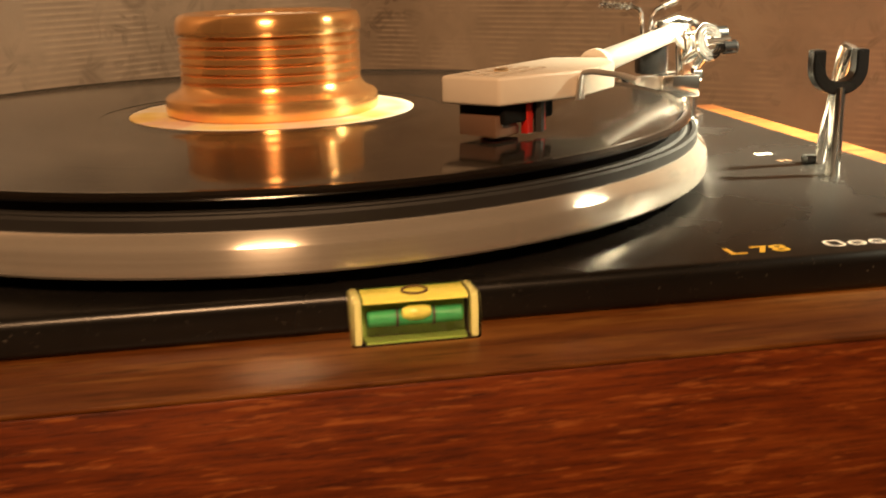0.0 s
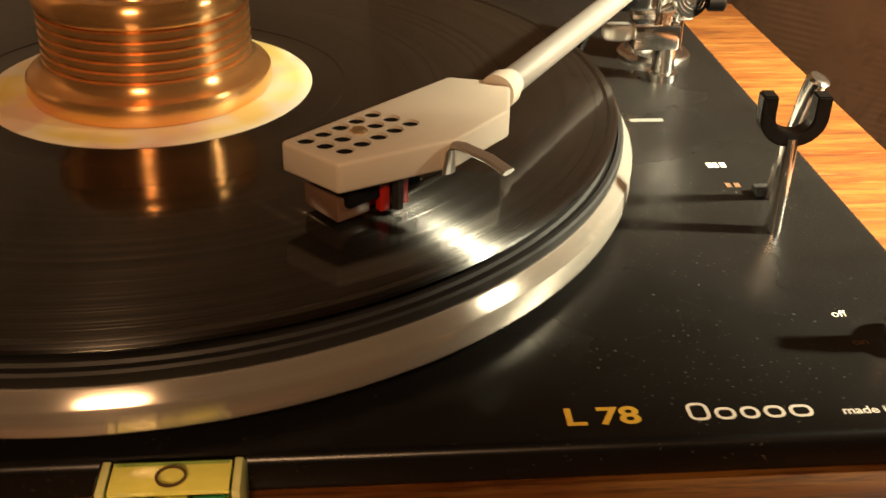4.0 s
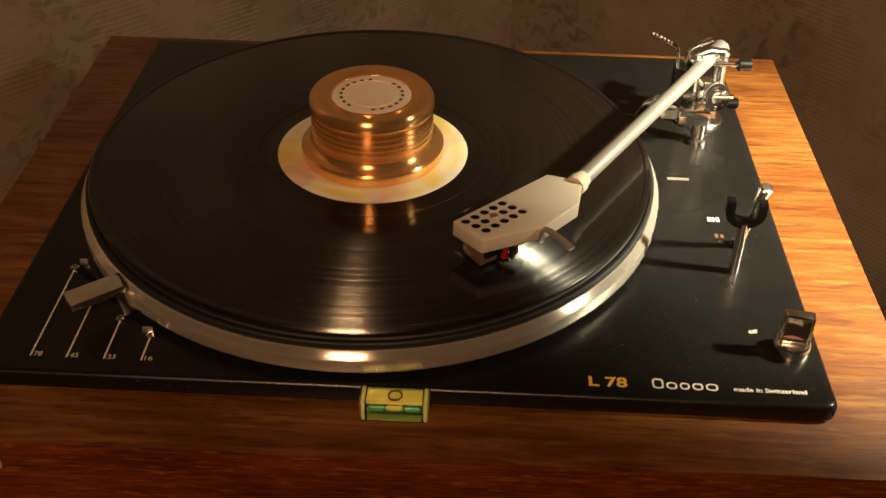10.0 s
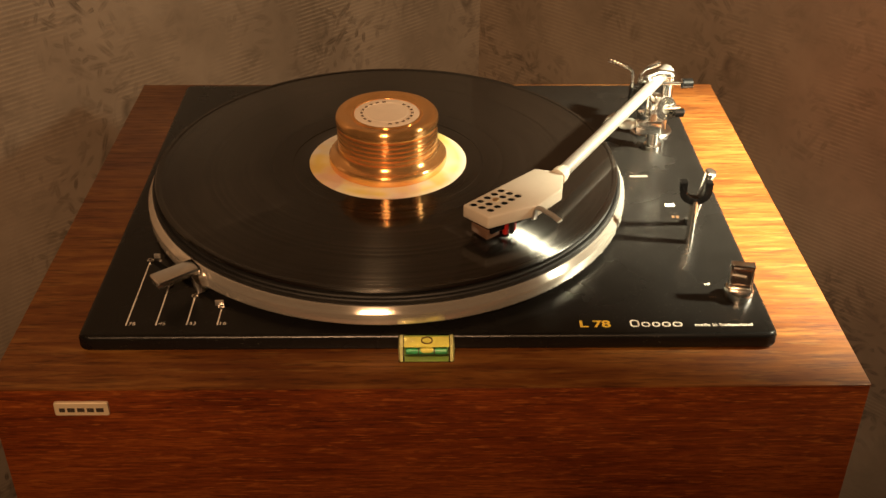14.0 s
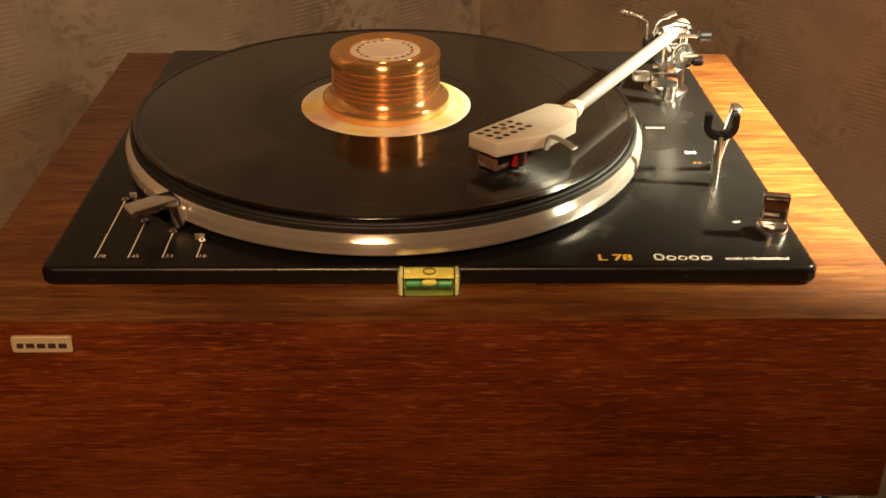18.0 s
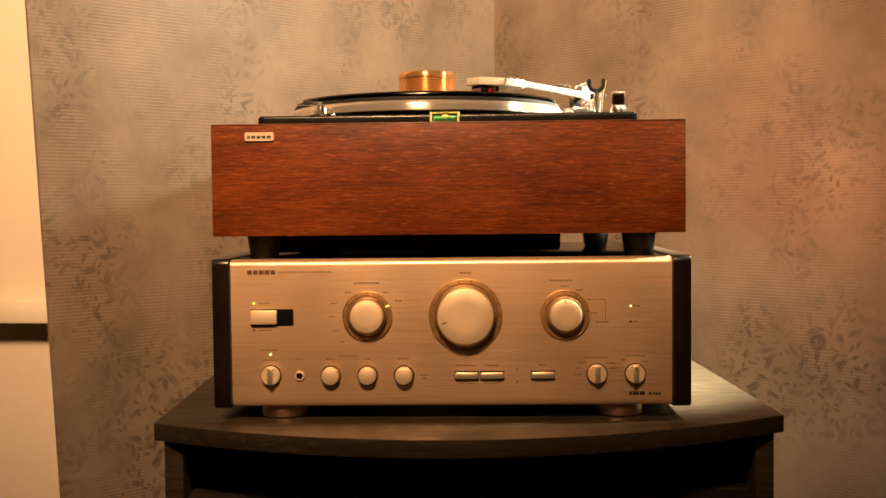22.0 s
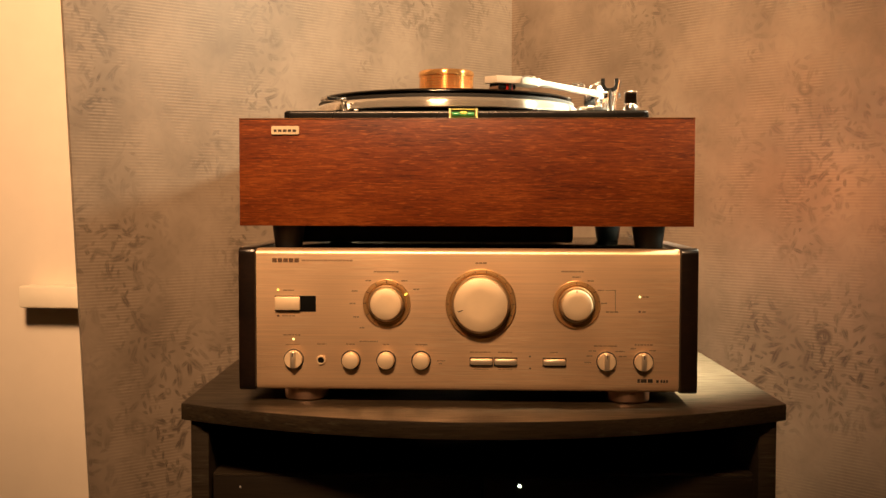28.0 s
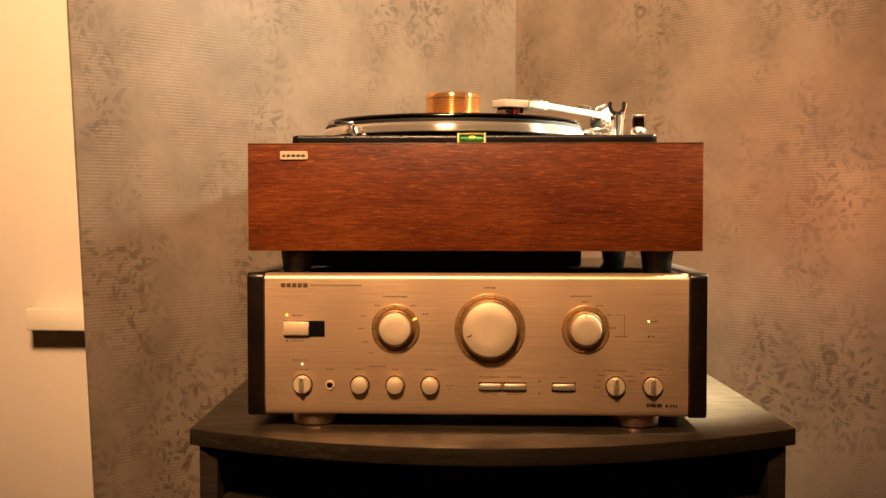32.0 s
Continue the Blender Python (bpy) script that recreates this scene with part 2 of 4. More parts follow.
    ground = mixed(t, math_node(t, "MULTIPLY", math_node(t, "ADD", ribs, 0.25), 0.50, True), ground, (0.30, 0.237, 0.176))
    colour = mixed(t, math_node(t, "MULTIPLY", figure, 0.92), ground, (0.060, 0.043, 0.031))
    t.links.new(colour, b.inputs["Base Color"])
    b.inputs["Roughness"].default_value = 0.46
    b.inputs["Specular IOR Level"].default_value = 0.55
    h = math_node(t, "ADD", math_node(t, "MULTIPLY", ribs, 0.12), math_node(t, "ADD", math_node(t, "MULTIPLY", figure, -0.35), math_node(t, "MULTIPLY", cloud, 0.9)))
    bump(t, b, h, 0.28, 0.001)
    return m


def vinyl(name):
    """Pressed record: groove bands, with a sheen drawn out across the grooves."""
    m, t, b = material(name)
    c = t.nodes.new("ShaderNodeTexCoord")
    xyz = t.nodes.new("ShaderNodeSeparateXYZ")
    t.links.new(c.outputs["Object"], xyz.inputs[0])
    r = math_node(t, "SQRT", math_node(t, "ADD", math_node(t, "MULTIPLY", xyz.outputs[0], xyz.outputs[0]), math_node(t, "MULTIPLY", xyz.outputs[1], xyz.outputs[1])))
    comb = t.nodes.new("ShaderNodeCombineXYZ")
    t.links.new(r, comb.inputs[0])
    bands = noise_at(t, comb.outputs[0], 260.0, 6.0, 0.7)
    fine = noise_at(t, comb.outputs[0], 1500.0, 4.0, 0.7)
    t.links.new(ramp(t, bands, [(0.3, (0.004, 0.0029, 0.0023)), (0.7, (0.009, 0.0066, 0.0051))]), b.inputs["Base Color"])
    b.inputs["Roughness"].default_value = 0.34
    b.inputs["Specular IOR Level"].default_value = 0.06
    b.inputs["Coat Weight"].default_value = 0.85
    b.inputs["Coat Roughness"].default_value = 0.09
    out = t.nodes["Material Output"]
    radial = t.nodes.new("ShaderNodeCombineXYZ")
    t.links.new(math_node(t, "DIVIDE", xyz.outputs[0], r), radial.inputs[0])
    t.links.new(math_node(t, "DIVIDE", xyz.outputs[1], r), radial.inputs[1])
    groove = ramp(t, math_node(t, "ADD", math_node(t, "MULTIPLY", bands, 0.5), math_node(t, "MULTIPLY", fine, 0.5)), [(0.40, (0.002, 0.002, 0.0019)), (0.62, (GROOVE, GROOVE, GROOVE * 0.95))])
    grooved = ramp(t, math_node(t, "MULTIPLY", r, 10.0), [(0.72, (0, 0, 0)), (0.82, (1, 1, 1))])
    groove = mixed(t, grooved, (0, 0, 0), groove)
    shader = b.outputs[0]
    for side_of in (1.0, -1.0):
        # the two walls of the V-shaped groove
        slope = math_node(t, "MULTIPLY", math_node(t, "ADD", math_node(t, "MULTIPLY", fine, 0.7), 0.72), side_of)
        reach = t.nodes.new("ShaderNodeVectorMath")
        reach.operation = "SCALE"
        t.links.new(radial.outputs[0], reach.inputs[0])
        t.links.new(slope, reach.inputs["Scale"])
        lean = t.nodes.new("ShaderNodeVectorMath")
        t.links.new(reach.outputs[0], lean.inputs[0])
        lean.inputs[1].default_value = (0, 0, 1)
        unit = t.nodes.new("ShaderNodeVectorMath")
        unit.operation = "NORMALIZE"
        t.links.new(lean.outputs[0], unit.inputs[0])
        wall_gloss = t.nodes.new("ShaderNodeBsdfAnisotropic")
        wall_gloss.inputs["Roughness"].default_value = 0.16
        # the hub-facing wall's gloss is darkened to a tenth to suppress its gleam
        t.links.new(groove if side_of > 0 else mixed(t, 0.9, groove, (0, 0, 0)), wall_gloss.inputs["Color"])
        t.links.new(unit.outputs[0], wall_gloss.inputs["Normal"])
        both = t.nodes.new("ShaderNodeAddShader")
        t.links.new(shader, both.inputs[0])
        t.links.new(wall_gloss.outputs[0], both.inputs[1])
        shader = both.outputs[0]
    t.links.new(shader, out.inputs["Surface"])
    return m


def record_label(name):
    """Printed paper seen in a slow turn: cream and yellow rings with faint tinted patches."""
    m, t, b = material(name)
    c = t.nodes.new("ShaderNodeTexCoord")
    xyz = t.nodes.new("ShaderNodeSeparateXYZ")
    t.links.new(c.outputs["Object"], xyz.inputs[0])
    r = math_node(t, "SQRT", math_node(t, "ADD", math_node(t, "MULTIPLY", xyz.outputs[0], xyz.outputs[0]), math_node(t, "MULTIPLY", xyz.outputs[1], xyz.outputs[1])))
    rings = ramp(t, math_node(t, "DIVIDE", r, 0.05), [(0.70, (0.70, 0.58, 0.34)), (0.80, (0.80, 0.70, 0.42)), (0.90, (0.74, 0.66, 0.26)), (0.97, (0.84, 0.78, 0.58))])
    base = rings
    for scale, at, colour in ((22.0, (0.0, 0.0, 0.0), (0.66, 0.64, 0.60)), (26.0, (0.31, 0.12, 0.0), (0.62, 0.40, 0.33)), (30.0, (0.73, 0.55, 0.0), (0.70, 0.52, 0.10))):
        tint = noise_at(t, coords(t, (1, 1, 1), at), scale, 2.0, 0.5)
        base = mixed(t, ramp(t, tint, [(0.50, (0, 0, 0)), (0.60, (0.75,) * 3)]), base, colour)
    t.links.new(base, b.inputs["Base Color"])
    b.inputs["Roughness"].default_value = 0.45
    return m


GROOVE = 0.052
WALNUT = wood("walnut_veneer", (0.062, 0.0112, 0.0021), (0.140, 0.0282, 0.0048), (0.232, 0.0590, 0.0112), (34, 60, 560), 0.40, 0.03, 0.62)
# top veneer tinted yellower, the side lamp's pale cast put into the colour
WALNUT_TOP = wood("walnut_veneer_top", (0.076, 0.0195, 0.0038), (0.124, 0.0410, 0.0082), (0.212, 0.089, 0.0200), (13, 140, 60), 0.34, 0.30, 0.3)
BLACK_WOOD = wood("black_ash", (0.025, 0.0180, 0.0106), (0.038, 0.0275, 0.0166), (0.056, 0.0410, 0.0250), (9, 90, 200), 0.36, 0.15)
ROSEWOOD = wood("dark_lacquered_wood", (0.004, 0.002, 0.0012), (0.009, 0.004, 0.002), (0.016, 0.007, 0.0035), (60, 8, 200), 0.16, 0.8)


def dusty_enamel(name):
    """Black enamel with a fine fall of pale dust, thicker in drifts."""
    m = plain(name, (0.0065, 0.006, 0.0055), 0.27, 0.0, 0.25, 90.0, 0.05)
    t = m.node_tree
    b = t.nodes["Principled BSDF"]
    v = coords(t)
    b.inputs["Specular IOR Level"].default_value = 0.34
    base = b.inputs["Base Color"].links[0].from_socket
    drift = ramp(t, noise_at(t, v, 14.0, 3.0), [(0.42, (0.15,) * 3), (0.66, (1, 1, 1))])
    size = noise_at(t, v, 900.0, 1.0, 0.5)
    specks = ramp(t, size, [(0.70, (0, 0, 0)), (0.78, (1, 1, 1))])
    coarse = ramp(t, noise_at(t, v, 640.0, 1.0, 0.5), [(0.785, (0, 0, 0)), (0.82, (0.16,) * 3)])
    f = math_node(t, "MULTIPLY", math_node(t, "MAXIMUM", math_node(t, "MULTIPLY", specks, 0.2), coarse), drift)
    t.links.new(mixed(t, f, base, (0.42, 0.38, 0.32)), b.inputs["Base Color"])
    return m


DECK_BLACK = dusty_enamel("black_enamel")
BLACK_PLASTIC = plain("glossy_black_plastic", (0.004, 0.004, 0.004), 0.28, 0.0, 0.1)
RUBBER = plain("black_rubber", (0.008, 0.0075, 0.007), 0.6, 0.0, 0.2, 200.0, 0.1)
DARK_INSIDE = plain("black_board", (0.004, 0.004, 0.004), 0.8)
DARK_INSIDE.node_tree.nodes["Principled BSDF"].inputs["Specular IOR Level"].default_value = 0.1
COVER_BLACK = plain("black_lacquered_steel", (0.006, 0.0055, 0.005), 0.16, 0.0, 0.2)
CHROME = plain("chrome", (0.88, 0.85, 0.81), 0.17, 1.0, 0.05)
SATIN_STEEL = plain("satin_steel", (0.68, 0.65, 0.60), 0.32, 0.85, 0.06)
PLATTER_METAL = turned_metal("turned_aluminium", (0.84, 0.78, 0.69), 0.19, 0.80, 0.95)
GOLD_PANEL = champagne("champagne_aluminium")
GOLD_CAP = plain("champagne_knob_face", (0.95, 0.75, 0.51), 0.55, 0.65, 0.04, 150.0)
SATIN_GOLD = plain("polished_button", (0.92, 0.78, 0.60), 0.34, 0.8, 0.04)
PRINT_FAINT = plain("faint_brown_print", (0.27, 0.165, 0.090), 0.5)
GOLD_RIM = plain("champagne_knob_rim", (0.82, 0.62, 0.38), 0.34, 1.0, 0.05)
BRONZE_RING = plain("bronze_ring", (0.56, 0.35, 0.155), 0.36, 0.7, 0.08)
COPPER_FOOT = plain("copper_foot", (0.62, 0.40, 0.28), 0.34, 1.0, 0.08)
WEIGHT_METAL = turned_metal("copper_gold_metal", (1.0, 0.54, 0.215), 0.20, 0.86, 0.85)
WEIGHT_FACE = plain("pale_label_disc", (0.84, 0.70, 0.56), 0.40, 0.15, 0.10, 120.0)
SHELL_PAINT = plain("cream_white_paint", (0.54, 0.48, 0.40), 0.36, 0.0, 0.05, 150.0)
ARM_METAL = plain("satin_arm_tube", (0.76, 0.73, 0.68), 0.32, 0.85, 0.04)
RED_PLASTIC = plain("red_plastic", (0.40, 0.015, 0.01), 0.3)
CLEAR_GREY = plain("smoky_stylus_plastic", (0.13, 0.075, 0.05), 0.25)
BADGE_CREAM = plain("cream_badge", (0.62, 0.50, 0.34), 0.4, 0.2)
INLAY = plain("smoked_mirror_inlay", (0.50, 0.36, 0.29), 0.08, 1.0, 0.1)
INK_DARK = plain("dark_print", (0.035, 0.024, 0.016), 0.6)
INK_BROWN = plain("brown_print", (0.10, 0.05, 0.02), 0.6)
INK_WHITE = plain("white_print", (0.72, 0.68, 0.60), 0.5)
INK_YELLOW = plain("yellow_print", (0.70, 0.42, 0.04), 0.5)
CREAM_PAINT = plain("cream_wall_paint", (0.70, 0.61, 0.50), 0.6, 0.0, 0.05, 30.0, 0.08)
SILL_PAINT = plain("white_sill_paint", (0.80, 0.72, 0.58), 0.35, 0.0, 0.04)
PAPER = wallpaper("embossed_wallpaper")
ROOM_PAINT = plain("plain_room_paint", (0.60, 0.52, 0.42), 0.7, 0.0, 0.08, 12.0)
FLOOR_WOOD = wood("floor_wood", (0.07, 0.035, 0.015), (0.13, 0.07, 0.03), (0.19, 0.11, 0.05), (4, 40, 40))
ACRYLIC = glass("clear_acrylic", (0.99, 0.98, 0.88))
LEVEL_FLUID = plain("yellow_green_fluid", (0.72, 0.70, 0.17), 0.2, 0.0, 0.15, 300.0)
LEVEL_GREEN = plain("green_level_core", (0.05, 0.34, 0.14), 0.2, 0.0, 0.3, 300.0)
LEVEL_DARK = plain("dark_green_backing", (0.22, 0.34, 0.08), 0.3, 0.0, 0.2, 300.0)
LEVEL_WHITE = plain("frosted_acrylic_end", (0.62, 0.63, 0.30), 0.3)
DOOR_BOARD = wood("dark_door_board", (0.014, 0.0100, 0.0064), (0.020, 0.0142, 0.0090), (0.027, 0.0195, 0.0122), (9, 90, 200), 0.36, 0.1)
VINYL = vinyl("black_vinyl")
LABEL_PAPER = record_label("record_label_paper")
LED_YELLOW = glow("yellow_led", (1.0, 0.72, 0.10), 1.5)
LED_WARM = glow("pale_led", (1.0, 0.80, 0.25), 1.5)
LED_OFF = plain("unlit_led", (0.10, 0.03, 0.015), 0.3)
LED_COOL = glow("pale_green_led", (0.85, 1.0, 0.70), 6.0)

# ---- builders ----
BASE = {}


def thing(name, place, label, category, turn=0.0, **more):
    ob = new(name)
    ob.empty_display_size = 0.02
    ob.location, ob.rotation_euler = place, (0, 0, radians(turn))
    BASE[ob] = Vector(place)
    return tagged(ob, label, category, **more)


def shaded(mesh, angle=32):
    for p in mesh.polygons:
        p.use_smooth = True
    mesh.set_sharp_from_angle(angle=radians(angle))
    return mesh


def part(name, bm, mat, parent, label="", angle=32):
    """Links a bmesh, written in the room's coordinates, as one mesh under a thing or a part."""
    bmesh.ops.recalc_face_normals(bm, faces=bm.faces[:])
    base = BASE[parent]
    bm.transform(Matrix.Translation(-base))
    mesh = bpy.data.meshes.new(name)
    bm.to_mesh(mesh)
    bm.free()
    mesh.materials.append(mat)
    ob = new(name, shaded(mesh, angle))
    ob.parent = parent
    BASE[ob] = base
    if label:
        ob["label"] = label
    return ob


def box(x0, x1, y0, y1, z0, z1, r=0.0, seg=2, bm=None):
    b = bmesh.new()
    bmesh.ops.create_cube(b, size=1.0, matrix=Matrix.Translation(((x0 + x1) / 2, (y0 + y1) / 2, (z0 + z1) / 2)) @ Matrix.Diagonal((x1 - x0, y1 - y0, z1 - z0, 1)))
    if r:
        bmesh.ops.bevel(b, geom=b.edges[:], offset=r, segments=seg, affect="EDGES", profile=0.5)
    if bm is None:
        return b
    return joined(bm, b)


def joined(bm, other):
    tmp = bpy.data.meshes.new("tmp")
    other.to_mesh(tmp)
    other.free()
    bm.from_mesh(tmp)
    bpy.data.meshes.remove(tmp)
    return bm


def lathe(profile, centre=(0, 0, 0), axis="z", steps=64, turn=None):
    """profile: (radius, height) from one end to the other; axis z, or -y (towards the room)."""
    b = bmesh.new()
    rings = []
    for r, h in profile:
        if r < 1e-6:
            rings.append([b.verts.new((0, 0, h))])
        else:
            rings.append([b.verts.new((r * math.cos(2 * math.pi * k / steps), r * math.sin(2 * math.pi * k / steps), h)) for k in range(steps)])
    for lo, hi in zip(rings, rings[1:]):
        for k in range(steps):
            n = (k + 1) % steps
            if len(lo) == 1 and len(hi) == 1:
                continue
            if len(lo) == 1:
                b.faces.new((lo[0], hi[k], hi[n]))
            elif len(hi) == 1:
                b.faces.new((lo[k], lo[n], hi[0]))
            else:
                b.faces.new((lo[k], lo[n], hi[n], hi[k]))
    for end in (rings[0], rings[-1]):
        if len(end) > 1:
            b.faces.new(end)
    m = Matrix.Translation(centre)
    if axis == "-y":
        m = m @ Matrix.Rotation(radians(90), 4, "X")
    elif axis != "z":
        m = m @ Vector((0, 0, 1)).rotation_difference(Vector(axis)).to_matrix().to_4x4()
    b.transform(m)
    return b


def hollow(profile, centre, steps=96):
    """A closed ring: the profile runs round in a loop."""
    b = bmesh.new()
    rings = [[b.verts.new((r * math.cos(2 * math.pi * k / steps), r * math.sin(2 * math.pi * k / steps), h)) for k in range(steps)] for r, h in profile]
    for i, lo in enumerate(rings):
        hi = rings[(i + 1) % len(rings)]
        for k in range(steps):
            n = (k + 1) % steps
            b.faces.new((lo[k], lo[n], hi[n], hi[k]))
    b.transform(Matrix.Translation(centre))
    return b


def tube(points, r, sides=10, flat=1.0):
    """A bent rod through points; flat squeezes its section."""
    b = bmesh.new()
    pts = [Vector(p) for p in points]
    rings = []
    up = Vector((0, 0, 1))
    for i, p in enumerate(pts):
        d = (pts[min(i + 1, len(pts) - 1)] - pts[max(i - 1, 0)]).normalized()
        side = d.cross(up)
        side = Vector((1, 0, 0)) if side.length < 1e-3 else side.normalized()
        top = side.cross(d).normalized()
        rr = r[i] if isinstance(r, (list, tuple)) else r
        rings.append([b.verts.new(p + rr * (math.cos(a) * side + flat * math.sin(a) * top)) for a in [2 * math.pi * k / sides for k in range(sides)]])
    for lo, hi in zip(rings, rings[1:]):
        for k in range(sides):
            n = (k + 1) % sides
            b.faces.new((lo[k], lo[n], hi[n], hi[k]))
    b.faces.new(rings[0])
    b.faces.new(rings[-1])
    return b


def prism(outline, z0, z1, bevel=0.0, seg=2):
    """An upright body over a plan outline."""
    b = bmesh.new()
    lo = [b.verts.new((x, y, z0)) for x, y in outline]
    hi = [b.verts.new((x, y, z1)) for x, y in outline]
    n = len(outline)
    b.faces.new(lo)
    b.faces.new(hi)
    for k in range(n):
        b.faces.new((lo[k], lo[(k + 1) % n], hi[(k + 1) % n], hi[k]))
    if bevel:
        bmesh.ops.recalc_face_normals(b, faces=b.faces[:])
        bmesh.ops.bevel(b, geom=b.edges[:], offset=bevel, segments=seg, affect="EDGES", profile=0.5)
    return b


def rounded_rect(x0, x1, y0, y1, r, steps=6):
    out = []
    for cx, cy, a0 in ((x1 - r, y1 - r, 0), (x0 + r, y1 - r, 90), (x0 + r, y0 + r, 180), (x1 - r, y0 + r, 270)):
        for k in range(steps + 1):
            a = radians(a0 + 90 * k / steps)
            out.append((cx + r * math.cos(a), cy + r * math.sin(a)))
    return out


def lettering(name, text, size, m, mat, parent, width=None, bold=0.0):
    """Printed words with the built-in font, lying 0.1 mm proud; m places the baseline's start."""
    curve = bpy.data.curves.new(name, "FONT")
    curve.body, curve.size, curve.offset = text, size, bold
    ob = bpy.data.objects.new(name, curve)
    scene.collection.objects.link(ob)
    mesh = bpy.data.meshes.new_from_object(ob.evaluated_get(bpy.context.evaluated_depsgraph_get()))
    bpy.data.objects.remove(ob)
    b = bmesh.new()
    b.from_mesh(mesh)
    if width:
        xs = [v.co.x for v in b.verts]
        b.transform(Matrix.Diagonal((width / (max(xs) - min(xs)), 1, 1, 1)) @ Matrix.Translation((-min(xs), 0, 0)))
    b.transform(m)
    base = BASE[parent]
    b.transform(Matrix.Translation(-base))
    out = bpy.data.meshes.new(name)
    b.to_mesh(out)
    b.free()
    out.materials.append(mat)
    o = new(name, out)
    o.parent = parent
    BASE[o] = base
    return o


# ---- the room ----
CORNER = Vector((0.06, 0.75, 0))
EDGE = Vector((-0.4855, 0.2045, 0))
ROOM_TOP = 2.5


def wall(name, start, end, mat, label, thick=0.12):
    """A wall whose visible face runs from start to end, with the room on its right-hand side as one walks."""
    a, b2 = Vector((start[0], start[1], 0)), Vector((end[0], end[1], 0))
    length = (b2 - a).length
    bm = box(0, length, 0, thick, 0, ROOM_TOP)
    mesh = bpy.data.meshes.new(name)
    bm.to_mesh(mesh)
    bm.free()
    mesh.materials.append(mat)
    ob = new(name, mesh)
    d = (b2 - a).normalized()
    ob.matrix_world = Matrix.Translation(a) @ Matrix.Rotation(math.atan2(d.y, d.x), 4, "Z")
    return tagged(ob, label, "wall", kind="structure")


ALONG = Vector((-0.7071, -0.7071, 0))
SIDE = Vector((-0.998, 0.06, 0)).normalized()
BEHIND = Vector((0, 0.055, 0))
REVEAL_END = EDGE + SIDE * 0.6
FAR_LEFT = REVEAL_END + ALONG * 2.4
FAR_RIGHT = CORNER + Vector((0.7071, -0.7071, 0)) * 3.6
BACK_RIGHT = FAR_RIGHT + ALONG * 3.2
BACK_LEFT = BACK_RIGHT
left = wall("wall_left", EDGE, CORNER, PAPER, "taupe embossed floral wallpaper on the wall beside the cabinet", 0.006)
for v in left.data.vertices:
    if v.co.x < 0.01:
        v.co.x += 0.045 * (1.012 - v.co.z)
wall("wall_right", CORNER, FAR_RIGHT, PAPER, "taupe embossed floral wallpaper on the wall behind the hi-fi")
wall("wall_reveal", REVEAL_END + BEHIND, EDGE - SIDE * 0.044 + BEHIND, CREAM_PAINT, "smooth cream painted wall beside the papered wall", 0.05)
wall("wall_window_side", FAR_LEFT, REVEAL_END, ROOM_PAINT, "plain painted wall beyond the return")
wall("wall_back_left", BACK_LEFT, FAR_LEFT, ROOM_PAINT, "plain painted wall behind")
wall("wall_back_right", FAR_RIGHT, BACK_RIGHT, ROOM_PAINT, "plain painted wall behind")


def slab(name, z0, z1, mat, label, category):
    bm = box(-4.5, 4.5, -6.0, 1.8, z0, z1)
    mesh = bpy.data.meshes.new(name)
    bm.to_mesh(mesh)
    bm.free()
    mesh.materials.append(mat)
    return tagged(new(name, mesh), label, category, kind="structure")


slab("floor", -0.1, 0.0, FLOOR_WOOD, "brown wooden floor", "floor")
slab("ceiling", ROOM_TOP, ROOM_TOP + 0.1, CREAM_PAINT, "plain light ceiling", "ceiling")

sill = thing("window_sill", EDGE + BEHIND + Vector((0, 0, 0.689)), "white painted sill board on the cream wall", "sill", kind="structure")
b = box(-0.020, 0.072, 0.0, 0.034, 0.6915, 0.7190, 0.003)
b.transform(Matrix.Translation(EDGE + BEHIND) @ Matrix.Rotation(math.atan2(SIDE.y, SIDE.x), 4, "Z"))
part("board", b, SILL_PAINT, sill)

# ---- the cabinet ----
CAB_TOP = 0.622
cab = thing("hifi_cabinet", (0.02, 0.16, 0.0), "black-brown ash cabinet with a bowed top, against the room corner", "cabinet", 2.5)
HALF = 0.3045


def bow(half, y_end, depth, steps=24):
    """Plan of a board with a bowed front."""
    front = [(0.0125 - half + 2 * half * k / steps, y_end - depth * (1 - (2 * k / steps - 1) ** 2)) for k in range(steps + 1)]
    return front + [(0.0125 + half, 0.40), (0.0125 - half, 0.40)]


part("top_board", prism(bow(HALF, -0.003, 0.092), CAB_TOP - 0.017, CAB_TOP, 0.0015), BLACK_WOOD, cab)
for sx in (-1, 1):
    x = 0.0125 + sx * 0.2855
    part("side_panel", box(x - 0.009, x + 0.009, -0.004, 0.398, 0.02, CAB_TOP - 0.017, 0.001), BLACK_WOOD, cab)
part("shelf", box(-0.2638, 0.2888, 0.014, 0.39, 0.531, 0.547, 0.001), BLACK_WOOD, cab)
part("back_panel", box(-0.2638, 0.2888, 0.390, 0.396, 0.03, CAB_TOP - 0.018), DARK_INSIDE, cab)
part("bottom_board", box(-0.2638, 0.2888, 0.014, 0.39, 0.04, 0.056, 0.001), BLACK_WOOD, cab)
part("plinth_rail", box(-0.2638, 0.2888, 0.03, 0.045, 0.0, 0.04), BLACK_WOOD, cab)
